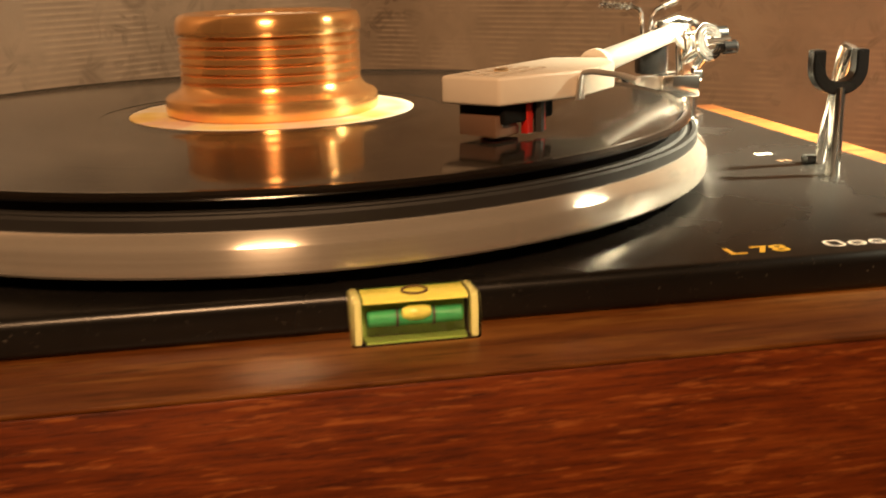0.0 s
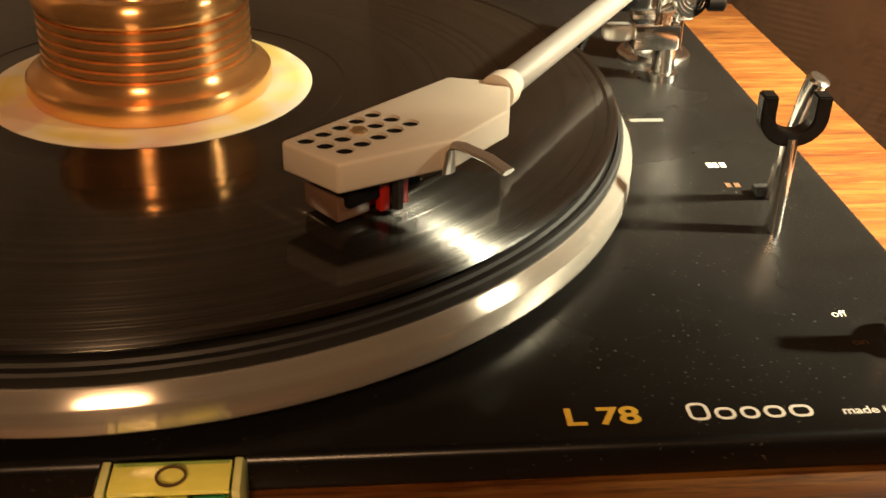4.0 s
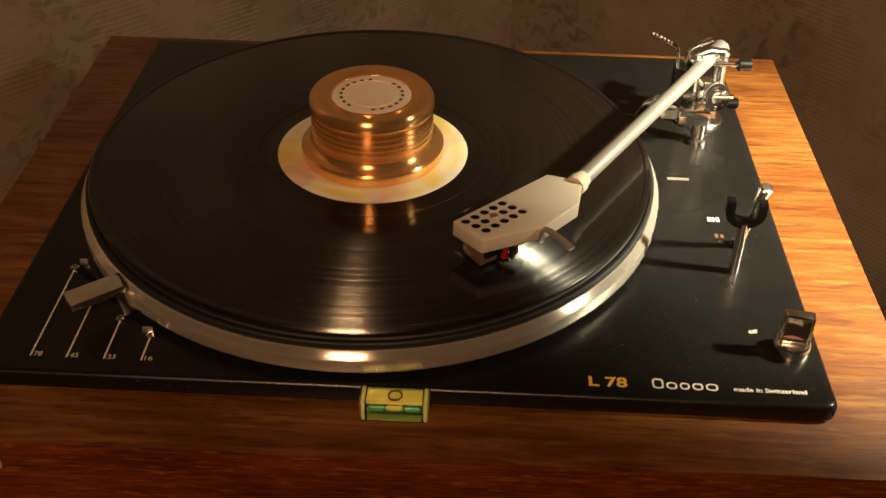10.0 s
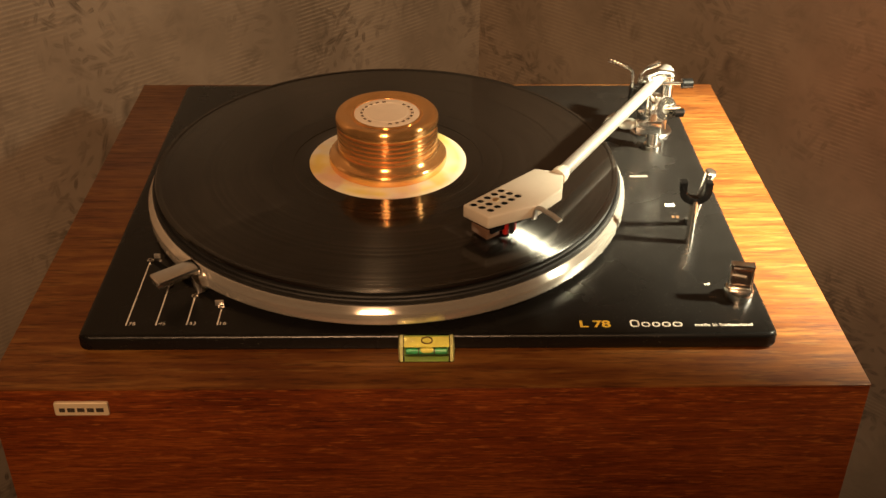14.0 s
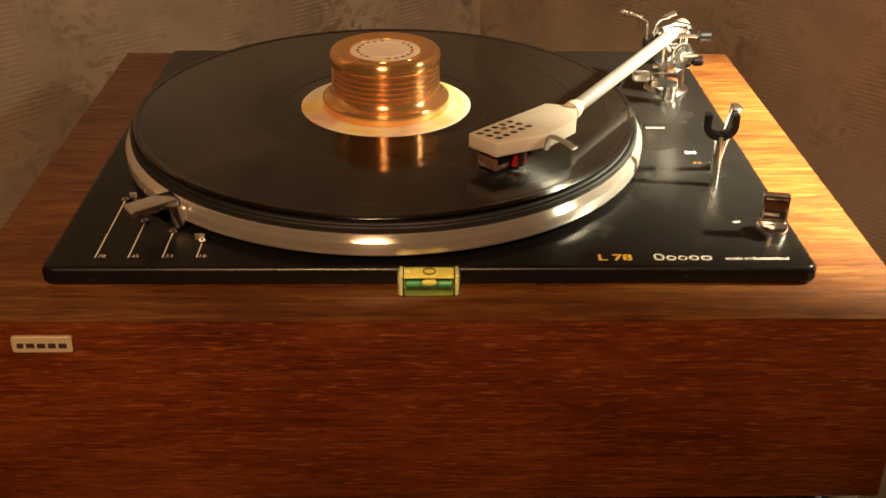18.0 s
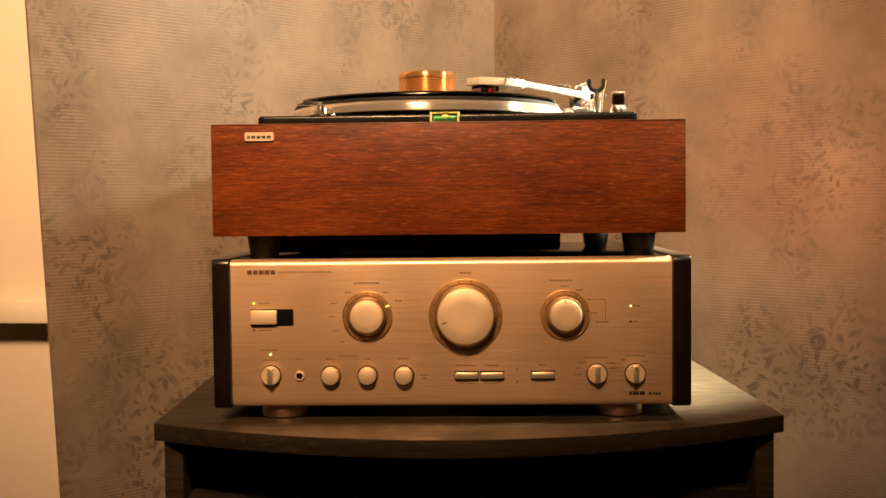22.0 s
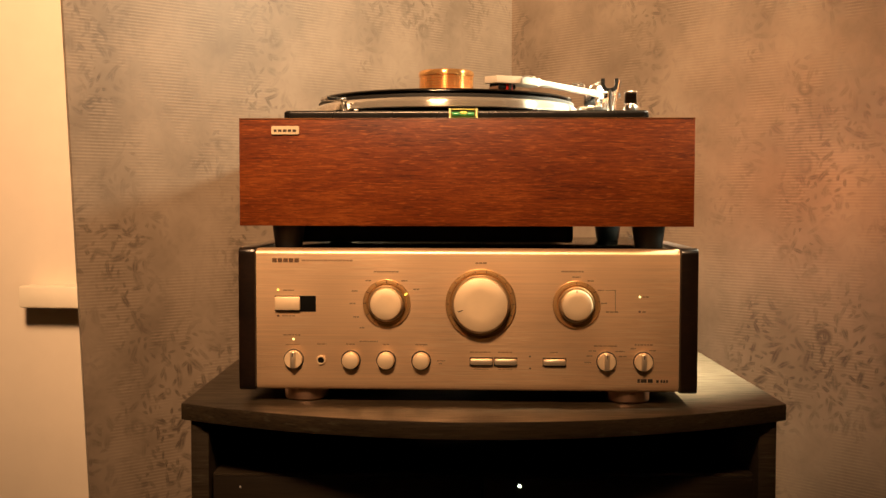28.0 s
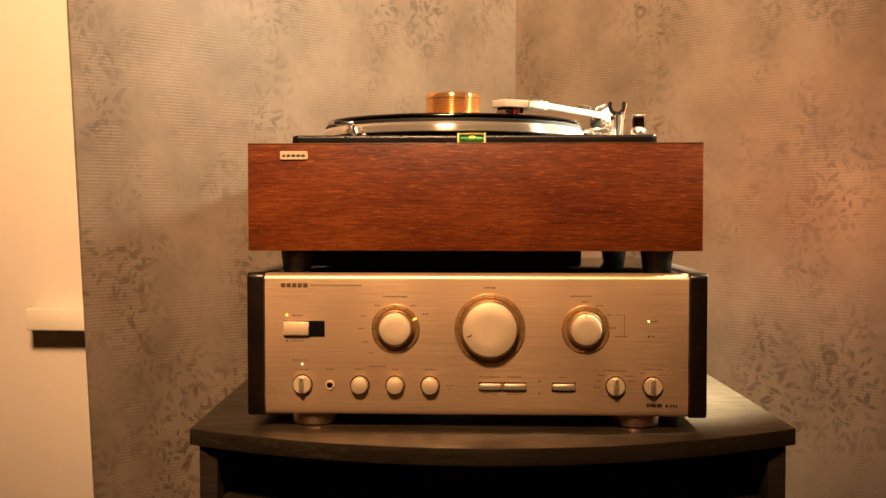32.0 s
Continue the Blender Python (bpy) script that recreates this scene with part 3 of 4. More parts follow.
for x0, x1 in ((-0.2620, 0.0105), (0.0135, 0.2870)):
    d = part("door", box(x0, x1, 0.006, 0.012, 0.058, 0.545, 0.0008), DOOR_BOARD, cab, "dark brown door")
    hx = x1 - 0.02 if x0 < 0 else x0 + 0.02
    part("knob", lathe([(0.0, 0), (0.006, 0), (0.006, 0.008), (0.004, 0.011), (0.0, 0.011)], (hx, 0.006, 0.33), "-y", 20), RUBBER, d)
part("indicator_light", lathe([(0.0, 0), (0.0017, 0), (0.0015, 0.0008), (0.0, 0.001)], (0.0495, 0.006, 0.5355), "-y", 12), LED_COOL, cab, "pale glowing indicator")
part("indicator_dot", lathe([(0.0, 0), (0.0012, 0), (0.0, 0.0006)], (-0.2345, 0.006, 0.5345), "-y", 12), INK_WHITE, cab)

# ---- the amplifier ----
FRONT = -0.008
amp = thing("amplifier", (0.002, 0.19, CAB_TOP), "champagne-gold stereo amplifier with dark lacquered wooden cheeks", "amplifier")
AX0, AX1, AZ0, AZ1 = -0.2092, 0.2127, 0.6355, 0.7775


def amp_front():
    """Front plate with a rolled top edge, swept along the width."""
    b = bmesh.new()
    prof = [(FRONT + 0.0030, AZ0 + 0.0004), (FRONT + 0.0016, AZ0 + 0.0022), (FRONT + 0.0006, AZ0 + 0.0050), (FRONT, AZ0 + 0.0090), (FRONT, AZ1 - 0.006)]
    for k in range(1, 9):
        a = radians(90 * k / 8)
        prof.append((FRONT + 0.007 * (1 - math.cos(a)), AZ1 - 0.006 + 0.006 * math.sin(a)))
    prof += [(0.010, AZ1), (0.010, AZ0), (FRONT + 0.0045, AZ0)]
    ends = [[b.verts.new((x, y, z)) for y, z in prof] for x in (AX0, AX1)]
    n = len(prof)
    for k in range(n):
        b.faces.new((ends[0][k], ends[0][(k + 1) % n], ends[1][(k + 1) % n], ends[1][k]))
    b.faces.new(ends[0])
    b.faces.new(ends[1])
    return b


part("front_panel", amp_front(), GOLD_PANEL, amp, "brushed champagne aluminium front", 50)
part("body", box(AX0 + 0.001, AX1 - 0.001, 0.0102, 0.395, AZ0 + 0.002, AZ1 - 0.010), COVER_BLACK, amp)
part("top_cover", box(AX0, AX1, 0.0104, 0.397, AZ1 - 0.0098, AZ1 - 0.0015, 0.001), COVER_BLACK, amp, "glossy black top cover")
for x0, x1 in ((AX0 - 0.0172, AX0 - 0.0004), (AX1 + 0.0004, AX1 + 0.0176)):
    b = prism([(y, z) for y, z in rounded_rect(-0.0125, 0.399, AZ0 - 0.001, AZ1 + 0.0015, 0.006)], x0, x1, 0.0012)
    b.transform(Matrix(((0, 0, 1, 0), (1, 0, 0, 0), (0, 1, 0, 0), (0, 0, 0, 1))))
    part("side_cheek", b, ROSEWOOD, amp, "dark glossy wooden side cheek")
for x in (-0.1635, 0.1655):
    for y in (0.022, 0.345):
        f = part("foot", lathe([(0.0, CAB_TOP), (0.020, CAB_TOP), (0.0225, CAB_TOP + 0.002), (0.0225, AZ0 - 0.003), (0.0215, AZ0 + 0.001), (0.0, AZ0 + 0.001)], (x, y, 0), "z", 40), COPPER_FOOT, amp, "copper-coloured round foot")
        part("pad", lathe([(0.0, CAB_TOP - 0.0), (0.0195, CAB_TOP), (0.0195, CAB_TOP + 0.0018)], (x, y, 0), "z", 32), RUBBER, f)


def hollow_ring(r, x, z):
    """A thin raised ring round a knob."""
    b = hollow([(r - 0.0005, 0.0006), (r, 0.0006), (r, 0.0020), (r - 0.0002, 0.0023), (r - 0.0005, 0.0020)], (0, 0, 0), 72)
    b.transform(Matrix.Translation((x, FRONT, z)) @ Matrix.Rotation(radians(90), 4, "X"))
    return b


def knob_big(name, x, z, ring_r, cap_r, deep, label):
    """A turned knob on a stepped bronze ring, with its grooved rim."""
    ring = part(name, lathe([(ring_r, -0.001), (ring_r, 0.0008), (ring_r - 0.0012, 0.0014), (ring_r - 0.0042, 0.0014), (ring_r - 0.005, 0.0006), (cap_r + 0.003, 0.0006), (cap_r + 0.0026, 0.001), (0, 0.001)], (x, FRONT, z), "-y", 64), BRONZE_RING, amp, label)
    for r in (ring_r - 0.0002, cap_r + 0.0046):
        part("gold_line", hollow_ring(r, x, z), GOLD_RIM, ring)
    part("skirt", lathe([(cap_r + 0.0024, 0.001), (cap_r + 0.0024, 0.006), (cap_r + 0.0016, 0.0066), (0, 0.0066)], (x, FRONT, z), "-y", 64), GOLD_RIM, ring)
    part("cap", lathe([(cap_r, 0.0064), (cap_r, deep - 0.0016), (cap_r - 0.0005, deep - 0.0006), (cap_r - 0.0016, deep), (cap_r * 0.5, deep + 0.0002), (0, deep + 0.0003)], (x, FRONT, z), "-y", 64), GOLD_CAP, ring, "satin champagne knob face")
    return ring


source = knob_big("source_knob", -0.0777, 0.7228, 0.0240, 0.0158, 0.0118, "large stepped selector knob")
volume = knob_big("volume_knob", 0.0163, 0.7226, 0.0352, 0.0268, 0.0140, "largest round volume knob")
direct = knob_big("direct_knob", 0.1112, 0.7228, 0.0236, 0.0152, 0.0118, "large stepped selector knob")


def radial_marks(parent, x, z, r0, r1, angles, depth, mat, w=0.0007, name="scale_marks"):
    b = bmesh.new()
    for a in angles:
        m = Matrix.Translation((x, FRONT - depth, z)) @ Matrix.Rotation(radians(-a), 4, "Y")
        one = box(r0, r1, -0.0001, 0.0, -w / 2, w / 2)
        one.transform(m)
        joined(b, one)
    return part(name, b, mat, parent)


radial_marks(source, -0.0777, 0.7228, 0.0195, 0.0238, (150, 180, 120, 90, 60, 210, 235), 0.0018, INK_DARK)
radial_marks(source, -0.0777, 0.7228, 0.0195, 0.0238, (26,), 0.0019, LED_YELLOW, 0.0014, "lit_mark")
radial_marks(volume, 0.0163, 0.7226, 0.0308, 0.0340, range(-40, 225, 20), 0.0018, INK_DARK, 0.0006)
radial_marks(volume, 0.0163, 0.7226, 0.0185, 0.0232, (196,), 0.0143, INK_DARK, 0.0009, "pointer")
radial_marks(direct, 0.1112, 0.7228, 0.0125, 0.0150, (92,), 0.0120, INK_DARK, 0.0009, "pointer")
radial_marks(direct, 0.1112, 0.7228, 0.0200, 0.0236, (90, 60, 35, 8), 0.0018, INK_DARK, 0.0006)

for x in (-0.1138, -0.0783, -0.0432):
    k = part("tone_knob", lathe([(0.0100, -0.001), (0.0100, 0.0004), (0.0092, 0.0006), (0, 0.0006)], (x, FRONT, 0.6655), "-y", 40), INK_DARK, amp, "small round tone knob")
    part("cap", lathe([(0.0086, 0.0006), (0.0084, 0.0062), (0.0079, 0.0073), (0.0068, 0.0078), (0, 0.0079)], (x, FRONT, 0.6655), "-y", 40), GOLD_CAP, k)


def lever_knob(x, name):
    k = part(name, lathe([(0.0102, -0.001), (0.0102, 0.0006), (0.0094, 0.0008), (0, 0.0008)], (x, FRONT, 0.6660), "-y", 40), INK_DARK, amp, "small knob with a raised grip bar")
    part("disc", lathe([(0.0090, 0.0008), (0.0090, 0.0048), (0.0084, 0.0052), (0, 0.0052)], (x, FRONT, 0.6660), "-y", 40), GOLD_CAP, k)
    part("grip", box(x - 0.0026, x + 0.0026, FRONT - 0.0086, FRONT - 0.005, 0.6578, 0.6742, 0.0012), SATIN_GOLD, k)
    part("pointer", box(x - 0.0004, x + 0.0004, FRONT - 0.0089, FRONT - 0.0085, 0.6695, 0.6735), INK_DARK, k)


lever_knob(-0.1715, "speaker_knob")
lever_knob(0.1412, "record_knob")
lever_knob(0.1776, "cartridge_knob")

b = hollow([(0.0030, -0.001), (0.0048, -0.001), (0.0048, 0.0010), (0.0042, 0.0018), (0.0034, 0.0018), (0.0030, 0.0010)], (0, 0, 0), 32)
b.transform(Matrix.Translation((-0.1440, FRONT, 0.6652)) @ Matrix.Rotation(radians(90), 4, "X"))
part("headphone_jack", b, GOLD_CAP, amp, "headphone socket with a pale metal rim")
part("socket_hole", lathe([(0.0031, 0.0), (0.0031, 0.0002), (0, 0.0002)], (-0.1440, FRONT, 0.6652), "-y", 24), DARK_INSIDE, amp)

switch = part("power_switch", box(-0.1905, -0.1490, FRONT - 0.0006, FRONT + 0.001, 0.7140, 0.7300, 0.0004), DARK_INSIDE, amp, "black slot with a sliding power key")
part("key", box(-0.1900, -0.1645, FRONT - 0.0045, FRONT - 0.0004, 0.7156, 0.7292, 0.0012), GOLD_CAP, switch, "satin champagne key")
for x in (0.0170, 0.0412, 0.0898):
    bt = part("push_button", box(x - 0.0117, x + 0.0117, FRONT - 0.0003, FRONT + 0.001, 0.6602, 0.6694), INK_DARK, amp, "narrow push button")
    part("cap", box(x - 0.0113, x + 0.0113, FRONT - 0.0042, FRONT - 0.0002, 0.6618, 0.6682, 0.0018), SATIN_GOLD, bt)
for x, z, mat, lab in ((-0.1871, 0.7357, LED_YELLOW, "glowing yellow light"), (-0.1718, 0.6862, LED_WARM, "glowing yellow light"), (0.1735, 0.7306, LED_WARM, "glowing pale light"), (0.1735, 0.7158, LED_OFF, "unlit light"), (-0.1871, 0.7098, LED_OFF, "unlit light")):
    part("indicator_light", lathe([(0.0, 0), (0.0011, 0), (0.0010, 0.0004), (0.0006, 0.0007), (0, 0.0008)], (x, FRONT, z), "-y", 16), mat, amp, lab)


def bars(name, spans, z, h, mat, y=FRONT, parent=amp):
    """Small print too fine to read: short bars side by side."""
    b = bmesh.new()
    for x0, x1 in spans:
        box(x0, x1, y - 0.00012, y + 0.0002, z - h / 2, z + h / 2, bm=b)
    return part(name, b, mat, parent)


def words(x0, x1, seed):
    rnd = random.Random(seed)
    out, x = [], x0
    while x < x1 - 0.0008:
        w = min(rnd.uniform(0.0018, 0.0042), x1 - x)
        out.append((x, x + w))
        x += w + 0.0006
    return out


bars("maker_mark", [(-0.1930 + k * 0.0056, -0.1930 + k * 0.0056 + 0.0046) for k in range(5)], 0.7655, 0.0042, INK_BROWN)
for k, (x0, x1, z, h) in enumerate(((-0.1632, -0.1120, 0.7655, 0.0016), (-0.0905, -0.0660, 0.7545, 0.0014), (-0.1820, -0.1710, 0.7355, 0.0013), (-0.1830, -0.1700, 0.7098, 0.0013),
        (-0.1820, -0.1640, 0.6905, 0.0013), (-0.1795, -0.1655, 0.6808, 0.0012), (-0.1480, -0.1385, 0.6815, 0.0013), (-0.1185, -0.1100, 0.6815, 0.0013), (-0.1050, -0.0870, 0.6845, 0.0013),
        (-0.0815, -0.0745, 0.6815, 0.0013), (-0.0490, -0.0370, 0.6815, 0.0013), (0.0110, 0.0220, 0.7635, 0.0015), (0.0960, 0.1180, 0.7555, 0.0014), (0.1070, 0.1150, 0.7500, 0.0012),
        (0.1220, 0.1290, 0.7462, 0.0012), (0.1320, 0.1378, 0.7370, 0.0012), (0.1355, 0.1410, 0.7240, 0.0012), (0.1405, 0.1525, 0.7155, 0.0013), (0.1762, 0.1830, 0.7306, 0.0013), (0.1762, 0.1795, 0.7158, 0.0013),
        (0.0060, 0.0270, 0.6745, 0.0012), (0.0340, 0.0490, 0.6745, 0.0012), (0.0860, 0.0940, 0.6745, 0.0012), (0.1285, 0.1520, 0.6815, 0.0014), (0.1235, 0.1310, 0.6765, 0.0011), (0.1500, 0.1590, 0.6762, 0.0011),
        (0.1215, 0.1272, 0.6715, 0.0011), (0.1535, 0.1620, 0.6712, 0.0011), (0.1690, 0.1870, 0.6830, 0.0014), (0.1650, 0.1700, 0.6790, 0.0011), (0.1835, 0.1900, 0.6772, 0.0011), (0.1195, 0.1262, 0.6650, 0.0011),
        (0.0095, 0.0240, 0.6575, 0.0011), (0.0340, 0.0480, 0.6575, 0.0011), (-0.0275, -0.0190, 0.6655, 0.0012), (-0.0255, -0.0210, 0.6625, 0.0012))):
    bars("small_print", words(x0, x1, k), z, h, PRINT_FAINT)
for x, z in ((-0.110, 0.735), (-0.112, 0.7225), (-0.1085, 0.709), (-0.096, 0.7455), (-0.060, 0.7455), (-0.048, 0.7370), (-0.102, 0.698)):
    bars("small_print", words(x - 0.003, x + 0.003, int(abs(x) * 1e4)), z, 0.0012, PRINT_FAINT)
bars("model_mark", [(0.1720, 0.1745), (0.1752, 0.1812), (0.1820, 0.1870)], 0.6470, 0.0036, INK_DARK)
bars("model_mark", [(0.1905, 0.1930), (0.1948, 0.1966), (0.1975, 0.1993), (0.2002, 0.2020)], 0.6466, 0.0028, INK_DARK)
b = bmesh.new()
for x0, x1, z0, z1 in ((0.1400, 0.1498, 0.7368, 0.7372), (0.1494, 0.1498, 0.7240, 0.7372), (0.1494, 0.1498, 0.7165, 0.7240)):
    box(x0, x1, FRONT - 0.00012, FRONT + 0.0002, z0, z1, bm=b)
part("print_line", b, INK_BROWN, amp)
for x, z in ((0.0655, 0.6705), (0.0655, 0.6585)):
    part("print_dot", lathe([(0.0, 0), (0.0008, 0), (0.0, 0.0003)], (x, FRONT, z), "-y", 10), INK_DARK, amp)

# ---- the turntable ----
PT, PB, PW, PD = 0.908, 0.800, 0.2275, 0.375
DECK = 0.918
HUB = Vector((-0.0265, 0.1845, 0))
tt = thing("turntable", (0.0, 0.175, PB - 0.024), "record player with black deck, silver platter and walnut plinth", "turntable")
plinth = part("plinth", box(-PW + 0.001, PW - 0.001, 0.001, PD, PB + 0.002, PT - 0.002, 0.0), DARK_INSIDE, tt)
part("front_board", box(-PW, PW, 0.0, 0.016, PB, PT - 0.0013, 0.0006), WALNUT, plinth, "walnut veneer front, long horizontal grain")
for sx in (-1, 1):
    x0, x1 = sorted((sx * PW, sx * (PW - 0.016)))
    part("side_board", box(x0, x1, 0.0162, PD - 0.0162, PB, PT - 0.0013, 0.0006), WALNUT, plinth)
part("back_board", box(-PW, PW, PD - 0.016, PD, PB, PT - 0.0013, 0.0006), WALNUT, plinth)
part("top_board", box(-PW - 0.0002, PW + 0.0002, -0.0002, PD + 0.0002, PT - 0.0012, PT, 0.0004), WALNUT_TOP, plinth, "walnut veneer top, grain across")
for x, y in ((-0.184, 0.035), (0.1875, 0.035), (-0.166, 0.290), (0.173, 0.290)):
        part("rubber_foot", lathe([(0.0, PB - 0.0240), (0.0125, PB - 0.0240), (0.0140, PB - 0.022), (0.0165, PB - 0.003), (0.0165, PB + 0.001), (0.0, PB + 0.001)], (x, y, 0), "z", 36), RUBBER, tt)

part("motor_pan", box(-0.190, 0.112, 0.050, 0.300, PB - 0.0185, PB + 0.001, 0.004), DARK_INSIDE, tt, "black underside pan")
plate = part("deck_plate", prism(rounded_rect(-0.1880, 0.1865, 0.0302, 0.353, 0.0055), PT, DECK, 0.0026, 4), DECK_BLACK, tt, "black enamelled steel deck", 60)

badge = part("badge", prism(rounded_rect(-0.1945, -0.1665, 0.8915, 0.9000, 0.0012), -0.0018, 0.0002, 0.0003, 1), BADGE_CREAM, tt, "small cream maker's badge")
badge.data.transform(Matrix.Translation(-BASE[tt]) @ Matrix(((1, 0, 0, 0), (0, 0, 1, 0), (0, 1, 0, 0), (0, 0, 0, 1))) @ Matrix.Translation(BASE[tt]))
bars("maker_mark", [(-0.1920, -0.1890), (-0.1878, -0.1840), (-0.1828, -0.1790), (-0.1778, -0.1742), (-0.1730, -0.1692)], 0.8953, 0.0026, INK_DARK, -0.0018, badge)

# platter and mat
C = HUB
platter = part("platter", lathe([(0.0, 0.9222), (0.1500, 0.9222), (0.1508, 0.9225), (0.1512, 0.9231), (0.1512, 0.9291), (0.1510, 0.9295), (0.1484, 0.9325), (0.1480, 0.9327), (0.0, 0.9327)], C, "z", 160), PLATTER_METAL, tt, "turned aluminium platter with a bevelled rim")
mat_prof = [(0.0, 0.9328), (0.1478, 0.9328), (0.1479, 0.9334), (0.1479, 0.9356), (0.1474, 0.9363), (0.1462, 0.9364), (0.1456, 0.9358), (0.1446, 0.9356), (0.1440, 0.9364), (0.1430, 0.9366), (0.1424, 0.9360), (0.1410, 0.9360), (0.1404, 0.9390), (0.0, 0.9390)]
part("mat", lathe(mat_prof, C, "z", 160), RUBBER, platter, "black ribbed rubber mat", 25)
# black drum fills the gap under the platter, standing for its shade
part("platter_shade_filler", lathe([(0.0, DECK - 0.001), (0.120, DECK - 0.001), (0.120, 0.9224)], C, "z", 96), DARK_INSIDE, tt)

# record
rec = thing("vinyl_record", (C.x, C.y, 0.9393), "black vinyl record lying on the platter", "record")
RT = 0.9412
prof = [(0.0, 0.9393), (0.1450, 0.9393), (0.1457, 0.9399), (0.1457, 0.9408), (0.1450, RT + 0.0004), (0.1432, RT + 0.0004), (0.1420, RT - 0.0001), (0.1412, RT)]
prof += [(0.0605, RT), (0.0600, RT - 0.0002), (0.0520, RT - 0.0002), (0.0512, RT), (0.0, RT)]
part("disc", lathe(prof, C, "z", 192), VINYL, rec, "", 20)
part("paper_label", hollow([(0.0040, RT), (0.0499, RT), (0.0500, RT + 0.0002), (0.0040, RT + 0.0002)], C, 96), LABEL_PAPER, rec, "cream and yellow paper label")

# record weight
wt = thing("record_weight", (C.x, C.y, RT + 0.0002), "turned copper-gold metal record weight with grooves", "weight")
z = RT + 0.0002
wp = [(0.0, z), (0.0362, z), (0.0370, z + 0.0006), (0.0374, z + 0.0018), (0.0374, z + 0.0046), (0.0372, z + 0.0058), (0.0364, z + 0.0067), (0.0349, z + 0.0073), (0.0334, z + 0.0081), (0.0323, z + 0.0092), (0.0317, z + 0.0104), (0.0316, z + 0.0109)]
for k in range(5):
    g = z + 0.0112 + k * 0.0030
    wp += [(0.0316, g), (0.0307, g + 0.0004), (0.0307, g + 0.0008), (0.0316, g + 0.0012)]
wp += [(0.0316, z + 0.0262), (0.0304, z + 0.0264), (0.0304, z + 0.0272), (0.0318, z + 0.0274), (0.0322, z + 0.0282), (0.0323, z + 0.0300), (0.0321, z + 0.0318), (0.0315, z + 0.0332), (0.0305, z + 0.0341), (0.0292, z + 0.0344)]
wp += [(0.0262, z + 0.0341), (0.0240, z + 0.0333), (0.0222, z + 0.0329), (0.0220, z + 0.0334), (0.0208, z + 0.0334), (0.0206, z + 0.0324), (0.0, z + 0.0324)]
part("body", lathe(wp, C, "z", 128), WEIGHT_METAL, wt, "", 25)
part("face_disc", lathe([(0.0, z + 0.03230), (0.0204, z + 0.03230), (0.0204, z + 0.03300), (0.0196, z + 0.03320), (0.0150, z + 0.03320), (0.0148, z + 0.03300), (0.0130, z + 0.03300), (0.0128, z + 0.03320), (0.0, z + 0.03320)], C, "z", 96), WEIGHT_FACE, wt, "pale printed disc in its top")
b = bmesh.new()
for k in range(22):
    if k % 11 in (4, 5):
        continue
    one = box(0.0150, 0.0166, -0.0011, 0.0011, z + 0.03320, z + 0.03328)
    one.transform(Matrix.Translation(C) @ Matrix.Rotation(2 * math.pi * k / 22, 4, "Z"))
    joined(b, one)
part("ring_print", b, INK_BROWN, wt)

# speed selector with its guide lines
for x, y1, text in ((-0.1640, 0.1010, "78"), (-0.1480, 0.0760, "45"), (-0.1315, 0.0650, "33"), (-0.1150, 0.0545, "16")):
    part("guide_line", box(x - 0.00035, x + 0.00035, 0.0405, y1, DECK, DECK + 0.0002), INK_WHITE, plate)
    part("stop_screw", lathe([(0.0, DECK - 0.0005), (0.0021, DECK - 0.0005), (0.0021, DECK + 0.0008), (0.0015, DECK + 0.0013), (0.0, DECK + 0.0013)], (x, y1 + 0.002, 0), "z", 20), CHROME, plate)
    part("screw_socket", lathe([(0.0, DECK + 0.0012), (0.0009, DECK + 0.0012), (0.0009, DECK + 0.00145), (0.0, DECK + 0.00145)], (x, y1 + 0.002, 0), "z", 12), INK_DARK, plate)
    lettering("speed_number", text, 0.0040, pose(x + 0.0012, 0.0405, DECK + 0.00015), INK_WHITE, plate, 0.0036)
lever = part("speed_lever", prism([(-0.1545, 0.0645), (-0.1475, 0.0545), (-0.1465, 0.0545), (-0.1275, 0.0700), (-0.1330, 0.0805), (-0.1345, 0.0805)], 0.9312, 0.9350, 0.0011, 3), CHROME, tt, "polished metal speed lever")
part("arm", tube([(-0.1330, 0.0740, 0.9320), (-0.1300, 0.0740, 0.9290), (-0.1285, 0.0728, 0.9240), (-0.1270, 0.0715, 0.9195)], [0.0050, 0.0060, 0.0056, 0.0050], 16, 0.6), CHROME, lever)
part("slot", prism([(-0.1660, 0.1040), (-0.1632, 0.1062), (-0.1110, 0.0585), (-0.1130, 0.0560)], DECK, DECK + 0.00025), DARK_INSIDE, plate)
part("slot_clip", box(-0.1190, -0.1140, 0.0580, 0.0592, DECK, DECK + 0.0035, 0.0004), SATIN_STEEL, plate)
part("slot_clip", box(-0.1625, -0.1585, 0.1060, 0.1072, DECK, DECK + 0.0030, 0.0004), SATIN_STEEL, plate)

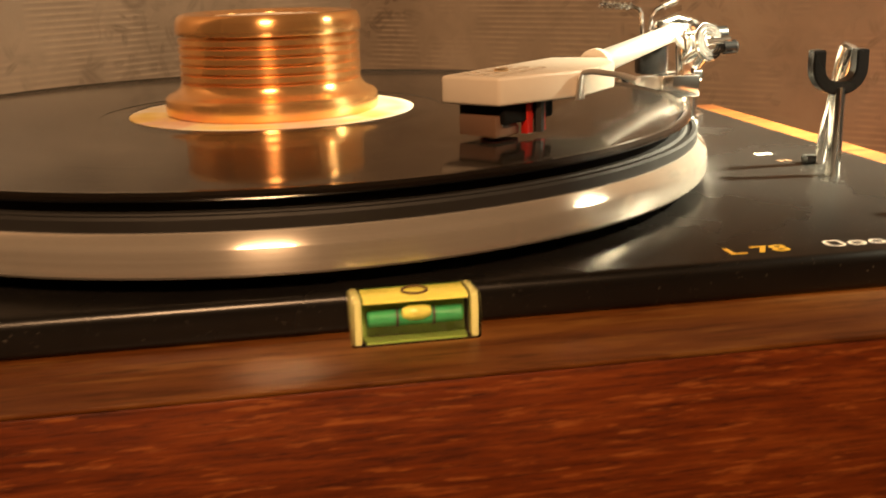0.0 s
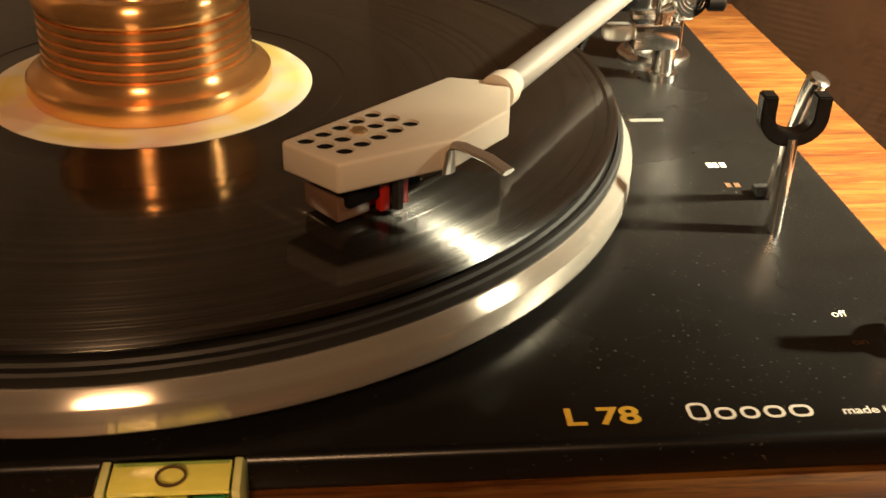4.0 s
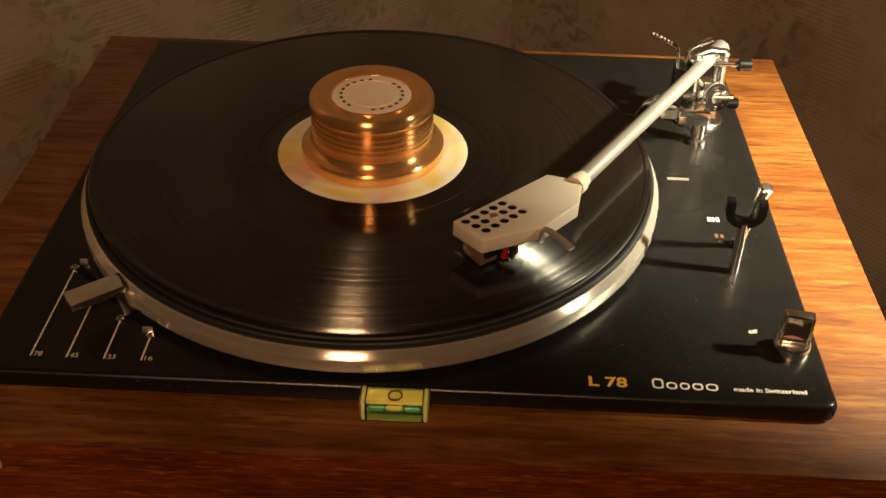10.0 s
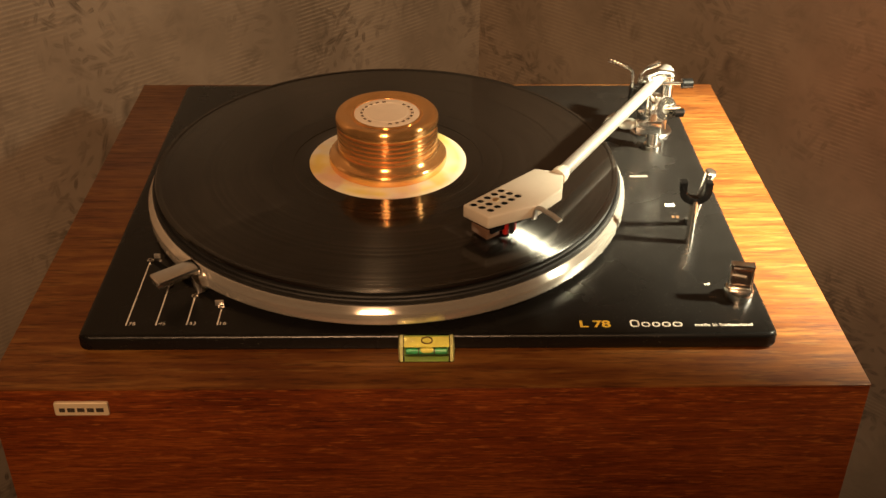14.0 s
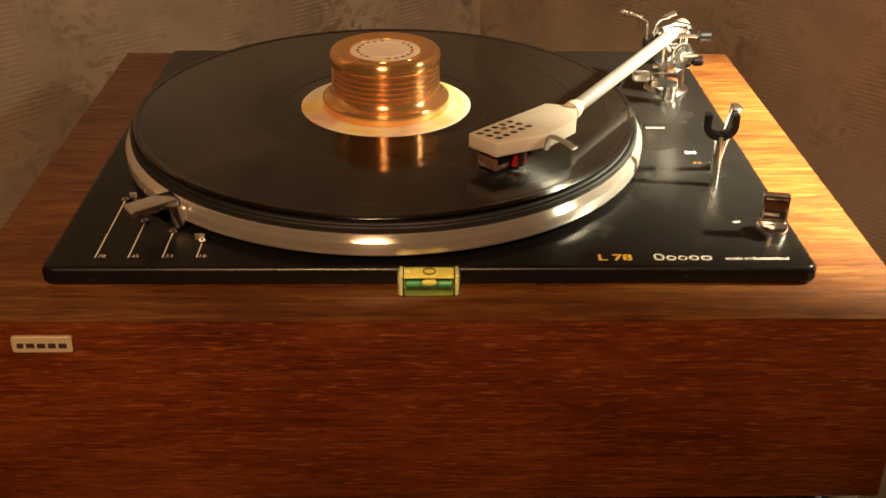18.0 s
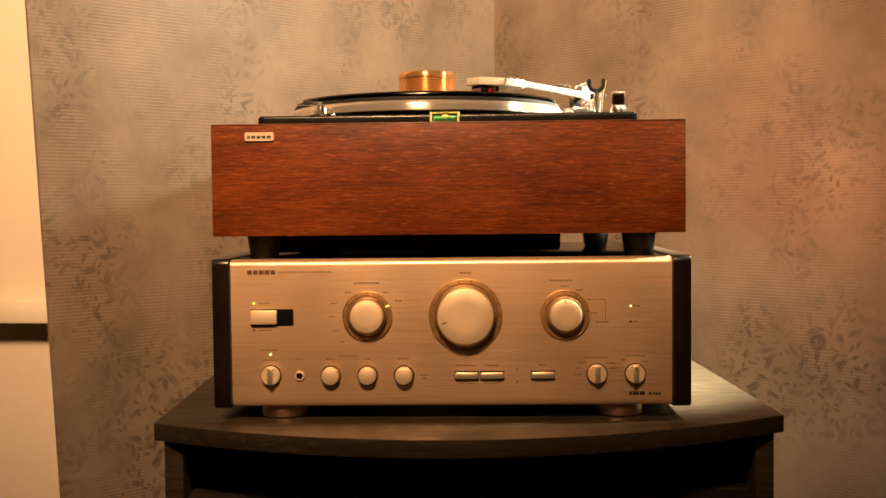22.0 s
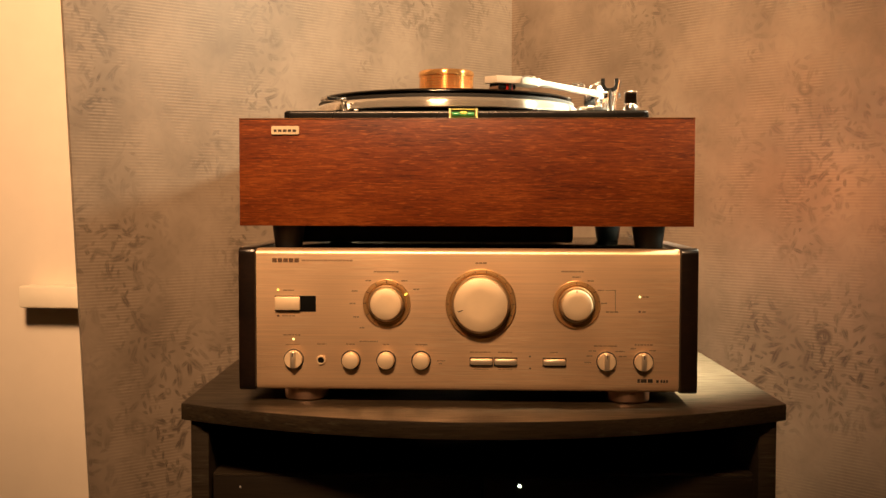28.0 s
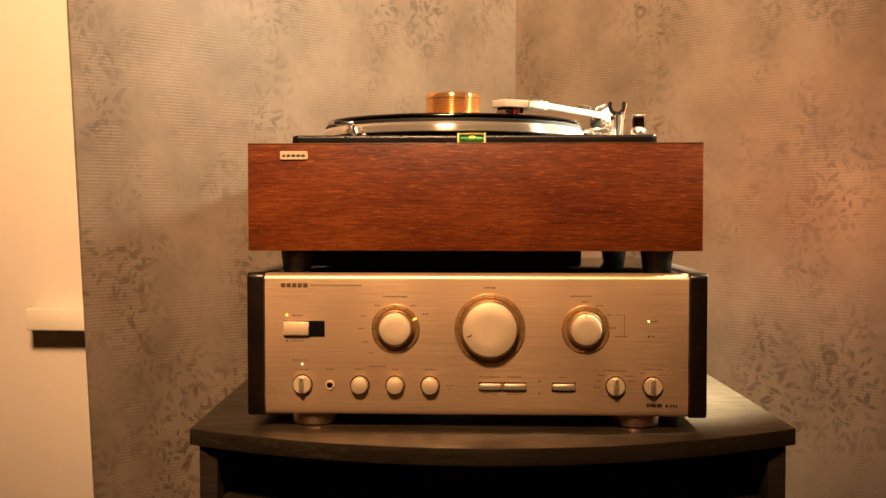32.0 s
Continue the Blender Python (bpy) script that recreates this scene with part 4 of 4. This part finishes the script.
# printed marks on the deck, and a steel strip for a glint
lettering("model_number", "L 78", 0.0082, pose(0.0805, 0.0370, DECK + 0.00015), INK_YELLOW, plate, 0.0166, 0.00022)
b = bmesh.new()
for x0, x1, y0, y1 in ((0.1078, 0.1128, 0.0370, 0.0432), (0.1138, 0.1186, 0.0370, 0.0413), (0.1196, 0.1240, 0.0370, 0.0413), (0.1250, 0.1298, 0.0370, 0.0413), (0.1308, 0.1362, 0.0370, 0.0413)):
    if x1 - x0 > 0.004 and y1 - y0 > 0.002:
        outer, inner = rounded_rect(x0, x1, y0, y1, 0.0019, 4), rounded_rect(x0 + 0.0009, x1 - 0.0009, y0 + 0.0009, y1 - 0.0009, 0.0010, 4)
        vo = [b.verts.new((x, y, DECK + 0.00015)) for x, y in outer]
        vi = [b.verts.new((x, y, DECK + 0.00015)) for x, y in inner]
        for k in range(len(vo)):
            n = (k + 1) % len(vo)
            b.faces.new((vo[k], vo[n], vi[n], vi[k]))
    else:
        box(x0, x1, y0, y1, DECK, DECK + 0.00015, bm=b)
part("maker_mark", b, INK_WHITE, plate)
lettering("origin_line", "made in Switzerland", 0.0036, pose(0.1428, 0.0374, DECK + 0.00015), INK_WHITE, plate, 0.0312, 0.00007)
lettering("switch_word", "off", 0.0040, pose(0.1560, 0.0760, DECK + 0.00015), INK_WHITE, plate, 0.0040)
lettering("switch_word", "on", 0.0040, pose(0.1562, 0.0635, DECK + 0.00015), INK_BROWN, plate, 0.0038)
b = bmesh.new()
for k, w in enumerate((0.0018, 0.0014, 0.0017)):
    one = box(0.1505 + k * 0.0022, 0.1505 + k * 0.0022 + w, 0.1645, 0.1680, DECK, DECK + 0.00015)
    joined(b, one)
part("deck_print_and_glint", b, INK_WHITE, plate)
b = bmesh.new()
for x in (0.1520, 0.1548):
    box(x, x + 0.0018, 0.1500, 0.1530, DECK, DECK + 0.00015, bm=b)
part("deck_print_and_glint", b, INK_BROWN, plate)
# not print: thin steel strip stands in for a pale glint on the enamel
part("deck_print_and_glint", box(0.134, 0.146, 0.2030, 0.2055, DECK, DECK + 0.00012), SATIN_STEEL, plate)

# power knob
kx, ky = 0.1722, 0.0645
kn = part("power_knob", lathe([(0.0, DECK), (0.0078, DECK), (0.0080, DECK + 0.0008), (0.0080, DECK + 0.0060), (0.0074, DECK + 0.0070), (0.0, DECK + 0.0070)], (kx, ky, 0), "z", 40), CHROME, tt, "chrome power knob with a flat grip")
TURN = Matrix.Translation((kx, ky, 0)) @ Matrix.Rotation(radians(-10), 4, "Z")
b = bmesh.new()
for x0, x1, z0, z1 in ((-0.0066, -0.0052, 0.0068, 0.0226), (0.0052, 0.0066, 0.0068, 0.0226), (-0.0054, 0.0054, 0.0202, 0.0226), (-0.0054, 0.0054, 0.0066, 0.0092)):
    joined(b, box(x0, x1, -0.0030, 0.0022, DECK + z0, DECK + z1, 0.0005))
b.transform(TURN)
grip = part("grip", b, CHROME, kn)
b = box(-0.0053, 0.0053, -0.0022, 0.0014, DECK + 0.0090, DECK + 0.0204)
b.transform(TURN)
part("inlay", b, INLAY, kn, "smoked mirror inlay")

# arm rest with its lift lever
rest = part("arm_rest", tube([(0.1565, 0.1220, DECK - 0.001), (0.1565, 0.1220, 0.9475)], 0.0025, 16), CHROME, tt, "chrome post with a black rubber fork")
U = Vector((0.99, -0.06, 0)).normalized()
fork_pts = []
for k in range(-8, 9):
    a = radians(90 * k / 8)
    fork_pts.append(Vector((0.1562, 0.1225, 0.9538)) + U * 0.0074 * math.sin(a) - Vector((0, 0, 0.0066 * math.cos(a))))
fork_pts = [fork_pts[0] + Vector((0, 0, 0.0062))] + fork_pts + [fork_pts[-1] + Vector((0, 0, 0.0062))]


def fork(points, half_thick, half_deep):
    """A U of rectangular section; points run along it in an upright plane."""
    b = bmesh.new()
    deep = Vector((-U.y, U.x, 0)) * half_deep
    rings = []
    for i, p in enumerate(points):
        d = (points[min(i + 1, len(points) - 1)] - points[max(i - 1, 0)]).normalized()
        out = d.cross(Vector((-U.y, U.x, 0))).normalized() * half_thick
        rings.append([b.verts.new(p + s * out + q * deep) for s, q in ((1, 1), (1, -1), (-1, -1), (-1, 1))])
    for lo, hi in zip(rings, rings[1:]):
        for k in range(4):
            b.faces.new((lo[k], lo[(k + 1) % 4], hi[(k + 1) % 4], hi[k]))
    b.faces.new(rings[0])
    b.faces.new(rings[-1])
    bmesh.ops.recalc_face_normals(b, faces=b.faces[:])
    bmesh.ops.bevel(b, geom=[e for e in b.edges], offset=0.0005, segments=2, affect="EDGES", clamp_overlap=True)
    return b


part("fork", fork(fork_pts, 0.0021, 0.0026), BLACK_PLASTIC, rest, "black rubber fork")
lift = part("lift_lever", tube([(0.1632, 0.1430, DECK - 0.001), (0.1636, 0.1412, 0.928), (0.1648, 0.1382, 0.942), (0.1664, 0.1358, 0.9545), (0.1672, 0.1345, 0.9594), (0.1674, 0.1343, 0.9600)], [0.0019, 0.0020, 0.0024, 0.0032, 0.0035, 0.0028], 20), CHROME, tt, "polished tapered lift lever")
part("pivot", box(0.1585, 0.1660, 0.1425, 0.1475, DECK, DECK + 0.0028, 0.0008), RUBBER, lift)

# tonearm
arm = part("tonearm", lathe([(0.0, DECK - 0.001), (0.0150, DECK - 0.001), (0.0150, DECK + 0.0012), (0.0140, DECK + 0.0022), (0.0120, DECK + 0.0026), (0.0110, DECK + 0.0050), (0.0108, DECK + 0.0160), (0.0098, DECK + 0.0172), (0.0, DECK + 0.0172)], (0.1600, 0.2730, 0), "z", 56), CHROME, tt, "white and chrome tonearm resting on the record")
PIV = Vector((0.1602, 0.2715, 0.9570))
NECK = Vector((0.0770, 0.1350, 0.9572))
ad = (PIV - NECK).normalized()
part("tube", tube([NECK - ad * 0.002, NECK + ad * 0.06, PIV + ad * 0.008], [0.0039, 0.0039, 0.0039], 28), ARM_METAL, arm, "pale satin metal tube")
part("tube_end", tube([PIV + ad * 0.0075, PIV + ad * 0.008, PIV + ad * 0.019, PIV + ad * 0.0195], [0.0046, 0.0056, 0.0056, 0.0046], 28), SATIN_STEEL, arm)
part("collar", tube([NECK - ad * 0.003, NECK + ad * 0.002, NECK + ad * 0.0025, NECK + ad * 0.006], [0.0052, 0.0052, 0.0047, 0.0042], 24), SHELL_PAINT, arm)
part("bearing_block", box(0.1475, 0.1725, 0.2650, 0.2790, 0.9345, 0.9400, 0.0012), CHROME, arm)
for x, y in ((0.1520, 0.2690), (0.1690, 0.2750)):
    part("bearing_post", lathe([(0.0, 0.9380), (0.0042, 0.9380), (0.0042, 0.9570), (0.0048, 0.9580), (0.0048, 0.9606), (0.0034, 0.9622), (0.0, 0.9622)], (x, y, 0), "z", 28), CHROME, arm)
part("bearing_cap", tube([(0.1500, 0.2683, 0.9602), (0.1605, 0.2722, 0.9626), (0.1712, 0.2760, 0.9602)], [0.0024, 0.0030, 0.0024], 14), CHROME, arm)
part("lift_platform", prism(rounded_rect(0.1310, 0.1428, 0.2410, 0.2485, 0.0036), 0.9340, 0.9402, 0.0016, 3), SATIN_STEEL, arm, "satin lift bank with a rounded end")
part("lift_block", box(0.1425, 0.1602, 0.2405, 0.2490, 0.9308, 0.9406, 0.0010), CHROME, arm)
part("bearing_housing", lathe([(0.0, 0.9404), (0.0038, 0.9404), (0.0044, 0.9490), (0.0044, 0.9560), (0.0038, 0.9570), (0.0, 0.9572)], (0.1560, 0.2480, 0), "z", 32), CHROME, arm)
part("copper_post", box(0.1530, 0.1566, 0.2428, 0.2445, 0.9404, 0.9470, 0.0004), COPPER_FOOT, arm, "copper-coloured post")
part("lift_column", lathe([(0.0, DECK - 0.0005), (0.0062, DECK - 0.0005), (0.0062, DECK + 0.0030), (0.0044, DECK + 0.0036), (0.0044, 0.9312), (0.0, 0.9312)], (0.1562, 0.2455, 0), "z", 28), CHROME, arm)
at_dial = Matrix.Translation((0.1590, 0.2305, 0.9552)) @ Matrix.Rotation(radians(78), 4, "X") @ Matrix.Rotation(radians(24), 4, "Y")
for r in (0.0080, 0.0064, 0.0048):
    b = hollow([(r - 0.0014, -0.0008), (r - 0.0003, -0.0008), (r, 0.0), (r - 0.0003, 0.0008), (r - 0.0014, 0.0008), (r - 0.0017, 0.0)], (0, 0, 0), 48)
    b.transform(at_dial)
    part("dial_coil", b, CHROME, arm)
b = lathe([(0.0, -0.0012), (0.0080, -0.0012), (0.0082, -0.0004), (0.0, -0.0002)], (0, 0, 0), "z", 48)
b.transform(at_dial)
part("dial_disc", b, SATIN_STEEL, arm, "grooved metal dial")
part("dial_shaft", tube([(0.1535, 0.2430, 0.9460), (0.1590, 0.2305, 0.9552), (0.1680, 0.2298, 0.9560)], 0.0017, 12), CHROME, arm)
part("dial_bracket", tube([(0.1590, 0.2440, 0.9440), (0.1600, 0.2400, 0.9480), (0.1590, 0.2340, 0.9540)], [0.0030, 0.0028, 0.0022], 12, 0.6), CHROME, arm)
part("dial_knob", tube([(0.1650, 0.2300, 0.9526), (0.1654, 0.2300, 0.9526), (0.1706, 0.2294, 0.9528), (0.1710, 0.2294, 0.9528)], [0.0026, 0.0031, 0.0031, 0.0026], 20), BLACK_PLASTIC, arm, "black plastic knob")
part("cross_shaft", tube([(0.1640, 0.2700, 0.9560), (0.1800, 0.2712, 0.9555)], 0.0016, 12), CHROME, arm)
part("side_knob", tube([(0.1775, 0.2706, 0.9555), (0.1779, 0.2706, 0.9555), (0.1850, 0.2714, 0.9553), (0.1854, 0.2714, 0.9553)], [0.0030, 0.0036, 0.0036, 0.0030], 20), BLACK_PLASTIC, arm, "black plastic knob")
for pts in ([(0.1424, 0.2650, 0.9420), (0.1418, 0.2642, 0.9560), (0.1410, 0.2636, 0.9660), (0.1402, 0.2642, 0.9684), (0.1378, 0.2664, 0.9696), (0.1300, 0.2740, 0.9712), (0.1262, 0.2770, 0.9706)],
            [(0.1466, 0.2670, 0.9430), (0.1465, 0.2666, 0.9590), (0.1470, 0.2667, 0.9645), (0.1492, 0.2672, 0.9672), (0.1530, 0.2682, 0.9688), (0.1568, 0.2690, 0.9703), (0.1604, 0.2700, 0.9716)]):
    part("hook_wire", tube(pts, 0.0011, 8), CHROME, arm)
    coil = []
    a, c2 = Vector(pts[-3]), Vector(pts[-1])
    d = (c2 - a).normalized()
    s1 = d.orthogonal().normalized()
    s2 = d.cross(s1)
    for k in range(49):
        ang = 2 * math.pi * 6 * k / 48
        coil.append(a + (c2 - a) * k / 48 + 0.0014 * (math.cos(ang) * s1 + math.sin(ang) * s2))
    part("hook_coil", tube(coil, 0.0006, 6), CHROME, arm)
part("wire_block", box(0.1405, 0.1535, 0.2625, 0.2705, 0.9390, 0.9560, 0.0012), BLACK_PLASTIC, arm)
part("arm_bumper", tube([(0.1330, 0.2600, 0.9360), (0.1285, 0.2640, 0.9310), (0.1250, 0.2690, 0.9190)], 0.0034, 14), CHROME, arm)

# headshell
SH_T, SH_B = 0.9598, 0.9518
outline = [(0.0183, 0.0965), (0.0320, 0.0825), (0.0612, 0.0965), (0.0765, 0.1145), (0.0795, 0.1345), (0.0625, 0.1390)]
bm_shell = prism(outline, SH_B, SH_T, 0.0010, 3)
shell = part("headshell", bm_shell, SHELL_PAINT, arm, "cream-white headshell with rows of holes", 40)
cutter = bmesh.new()
fl, fr, br, bl = Vector((0.0183, 0.0965)), Vector((0.0320, 0.0825)), Vector((0.0612, 0.0965)), Vector((0.0625, 0.1390))
holes = []
d1, dl = (bl - fl).normalized(), (fr - fl).normalized()
for row in range(5):
    for col in range(3):
        if (row, col) != (2, 1):
            holes.append(fl + d1 * (0.0046 + 0.0057 * row + 0.0012 * col) + dl * (0.0040 + 0.0054 * col))
for p in holes:
    one = lathe([(0.0, SH_T - 0.0050), (0.00235, SH_T - 0.0050), (0.00235, SH_T + 0.002), (0.0, SH_T + 0.002)], (p.x, p.y, 0), "z", 14)
    joined(cutter, one)
bmesh.ops.recalc_face_normals(cutter, faces=cutter.faces[:])
cut_mesh = bpy.data.meshes.new("cut")
cutter.transform(Matrix.Translation(-BASE[tt]))
cutter.to_mesh(cut_mesh)
cutter.free()
cut_ob = new("cut", cut_mesh)
cut_ob.location = BASE[tt]
bpy.context.view_layer.update()
mod = shell.modifiers.new("holes", "BOOLEAN")
mod.object, mod.operation, mod.solver = cut_ob, "DIFFERENCE", "EXACT"
bpy.context.view_layer.update()
done = bpy.data.meshes.new_from_object(shell.evaluated_get(bpy.context.evaluated_depsgraph_get()))
shell.modifiers.remove(mod)
shell.data = shaded(done, 40)
bpy.data.objects.remove(cut_ob)
# black plugs high in the holes stand for the shade inside them
for p in holes:
    part("hole_shade", lathe([(0.0, SH_T - 0.0030), (0.00232, SH_T - 0.0030), (0.00232, SH_T - 0.0008), (0.0, SH_T - 0.0008)], (p.x, p.y, 0), "z", 12), DARK_INSIDE, arm)
mid = fl + d1 * 0.0172 + dl * 0.0094
part("fixing_screw", lathe([(0.0, SH_T - 0.0005), (0.0022, SH_T - 0.0005), (0.0022, SH_T + 0.0003), (0.0016, SH_T + 0.0008), (0.0, SH_T + 0.0008)], (mid.x, mid.y, 0), "z", 20), GOLD_RIM, arm)
part("finger_lift", tube([(0.0590, 0.0948, SH_B - 0.0004), (0.0592, 0.0945, SH_T - 0.002), (0.0600, 0.0942, SH_T - 0.0008), (0.0620, 0.0925, SH_T - 0.0004), (0.0680, 0.0862, SH_T - 0.0010), (0.0718, 0.0820, SH_T - 0.0024)], 0.0021, 8, 0.4), SATIN_STEEL, arm, "bent metal finger lift")
# cartridge
hd = ((fl + fr) / 2 - (bl + br) / 2).normalized()
hs = Vector((-hd.y, hd.x))
turn = Matrix(((hd.x, hs.x, 0, 0), (hd.y, hs.y, 0, 0), (0, 0, 1, 0), (0, 0, 0, 1)))
front_mid = (fl + fr) / 2
at = Matrix.Translation((front_mid.x, front_mid.y, 0)) @ turn


def turned(b):
    b.transform(at)
    return b


part("cartridge", turned(box(-0.0280, -0.0050, -0.0085, 0.0085, 0.9462, 0.9518, 0.0008)), DARK_INSIDE, arm, "dark cartridge with red fittings")
for y in (-0.0078, 0.0078):
    for x0 in (-0.0235, -0.0175):
        part("red_bracket", turned(box(x0, x0 + 0.0028, y - 0.0012, y + 0.0012, 0.9426, 0.9517, 0.0003)), RED_PLASTIC, arm)
b = box(-0.0130, -0.0030, -0.0068, 0.0068, 0.9416, 0.9478, 0.0005)
b.transform(Matrix.Translation((0, 0, 0.001)))
part("stylus_guard", turned(b), CLEAR_GREY, arm, "smoky clear stylus guard")
part("stylus_body", turned(box(-0.0180, -0.0080, -0.0035, 0.0035, 0.9418, 0.9448, 0.0006)), RED_PLASTIC, arm)
part("screw_nut", turned(lathe([(0.0, 0.9429), (0.0015, 0.9429), (0.0015, 0.9516), (0.0, 0.9516)], (-0.0190, 0.0100, 0), "z", 6)), RUBBER, arm)

# spirit level on the plinth's lip
lev = thing("spirit_level", (-0.0025, 0.0243, PT), "small clear spirit level with yellow-green fluid, on the plinth", "level")
LX0, LX1, LY0, LY1 = -0.0172, 0.0124, 0.0196, 0.0306
part("block", box(LX0, LX1, LY0, LY1, PT, PT + 0.0112, 0.0008), ACRYLIC, lev, "clear acrylic block").visible_shadow = False
part("backing", box(LX0 + 0.0034, LX1 - 0.0034, LY1 - 0.0022, LY1 - 0.0012, PT + 0.0010, PT + 0.0102), LEVEL_DARK, lev, "dark green backing")
part("underside", box(LX0 + 0.0034, LX1 - 0.0034, LY0 + 0.0010, LY1 - 0.0024, PT + 0.0006, PT + 0.0012), LEVEL_DARK, lev)
part("top_plate", box(LX0 + 0.0030, LX1 - 0.0030, LY0 + 0.0012, LY1 - 0.0012, PT + 0.0097, PT + 0.0102, 0.0002), LEVEL_FLUID, lev, "lime-yellow top plate")
part("vial", tube([(LX0 + 0.0040, 0.0243, PT + 0.0057), (LX0 + 0.0044, 0.0243, PT + 0.0057), (LX1 - 0.0044, 0.0243, PT + 0.0057), (LX1 - 0.0040, 0.0243, PT + 0.0057)], [0.0014, 0.0019, 0.0019, 0.0014], 20), LEVEL_GREEN, lev, "green fluid in its vial")
for x in (LX0 + 0.0016, LX1 - 0.0016):
    part("end_cap", box(x - 0.0009, x + 0.0009, LY0 + 0.0005, LY1 - 0.0005, PT + 0.0006, PT + 0.0106, 0.0005), LEVEL_WHITE, lev)
for x in (-0.0065, 0.0017):
    b = hollow([(0.0019, -0.0003), (0.00215, -0.0003), (0.00215, 0.0003), (0.0019, 0.0003)], (0, 0, 0), 28)
    b.transform(Matrix.Translation((x, 0.0243, PT + 0.0057)) @ Matrix.Rotation(radians(90), 4, "Y"))
    part("level_line", b, INK_DARK, lev)
b = lathe([(0.0, -0.0036), (0.0012, -0.0031), (0.0018, -0.0015), (0.0018, 0.0015), (0.0012, 0.0031), (0.0, 0.0036)], (0, 0, 0), "z", 16)
b.transform(Matrix.Translation((-0.0022, 0.0232, PT + 0.0068)) @ Matrix.Rotation(radians(90), 4, "Y"))
part("bubble", b, LEVEL_FLUID, lev)
b = hollow([(0.0026, -0.0002), (0.0031, -0.0002), (0.0031, 0.0002), (0.0026, 0.0002)], (0, 0, 0), 28)
b.transform(Matrix.Translation((-0.0022, 0.0243, PT + 0.01145)))
part("bubble_ring", b, INK_BROWN, lev)
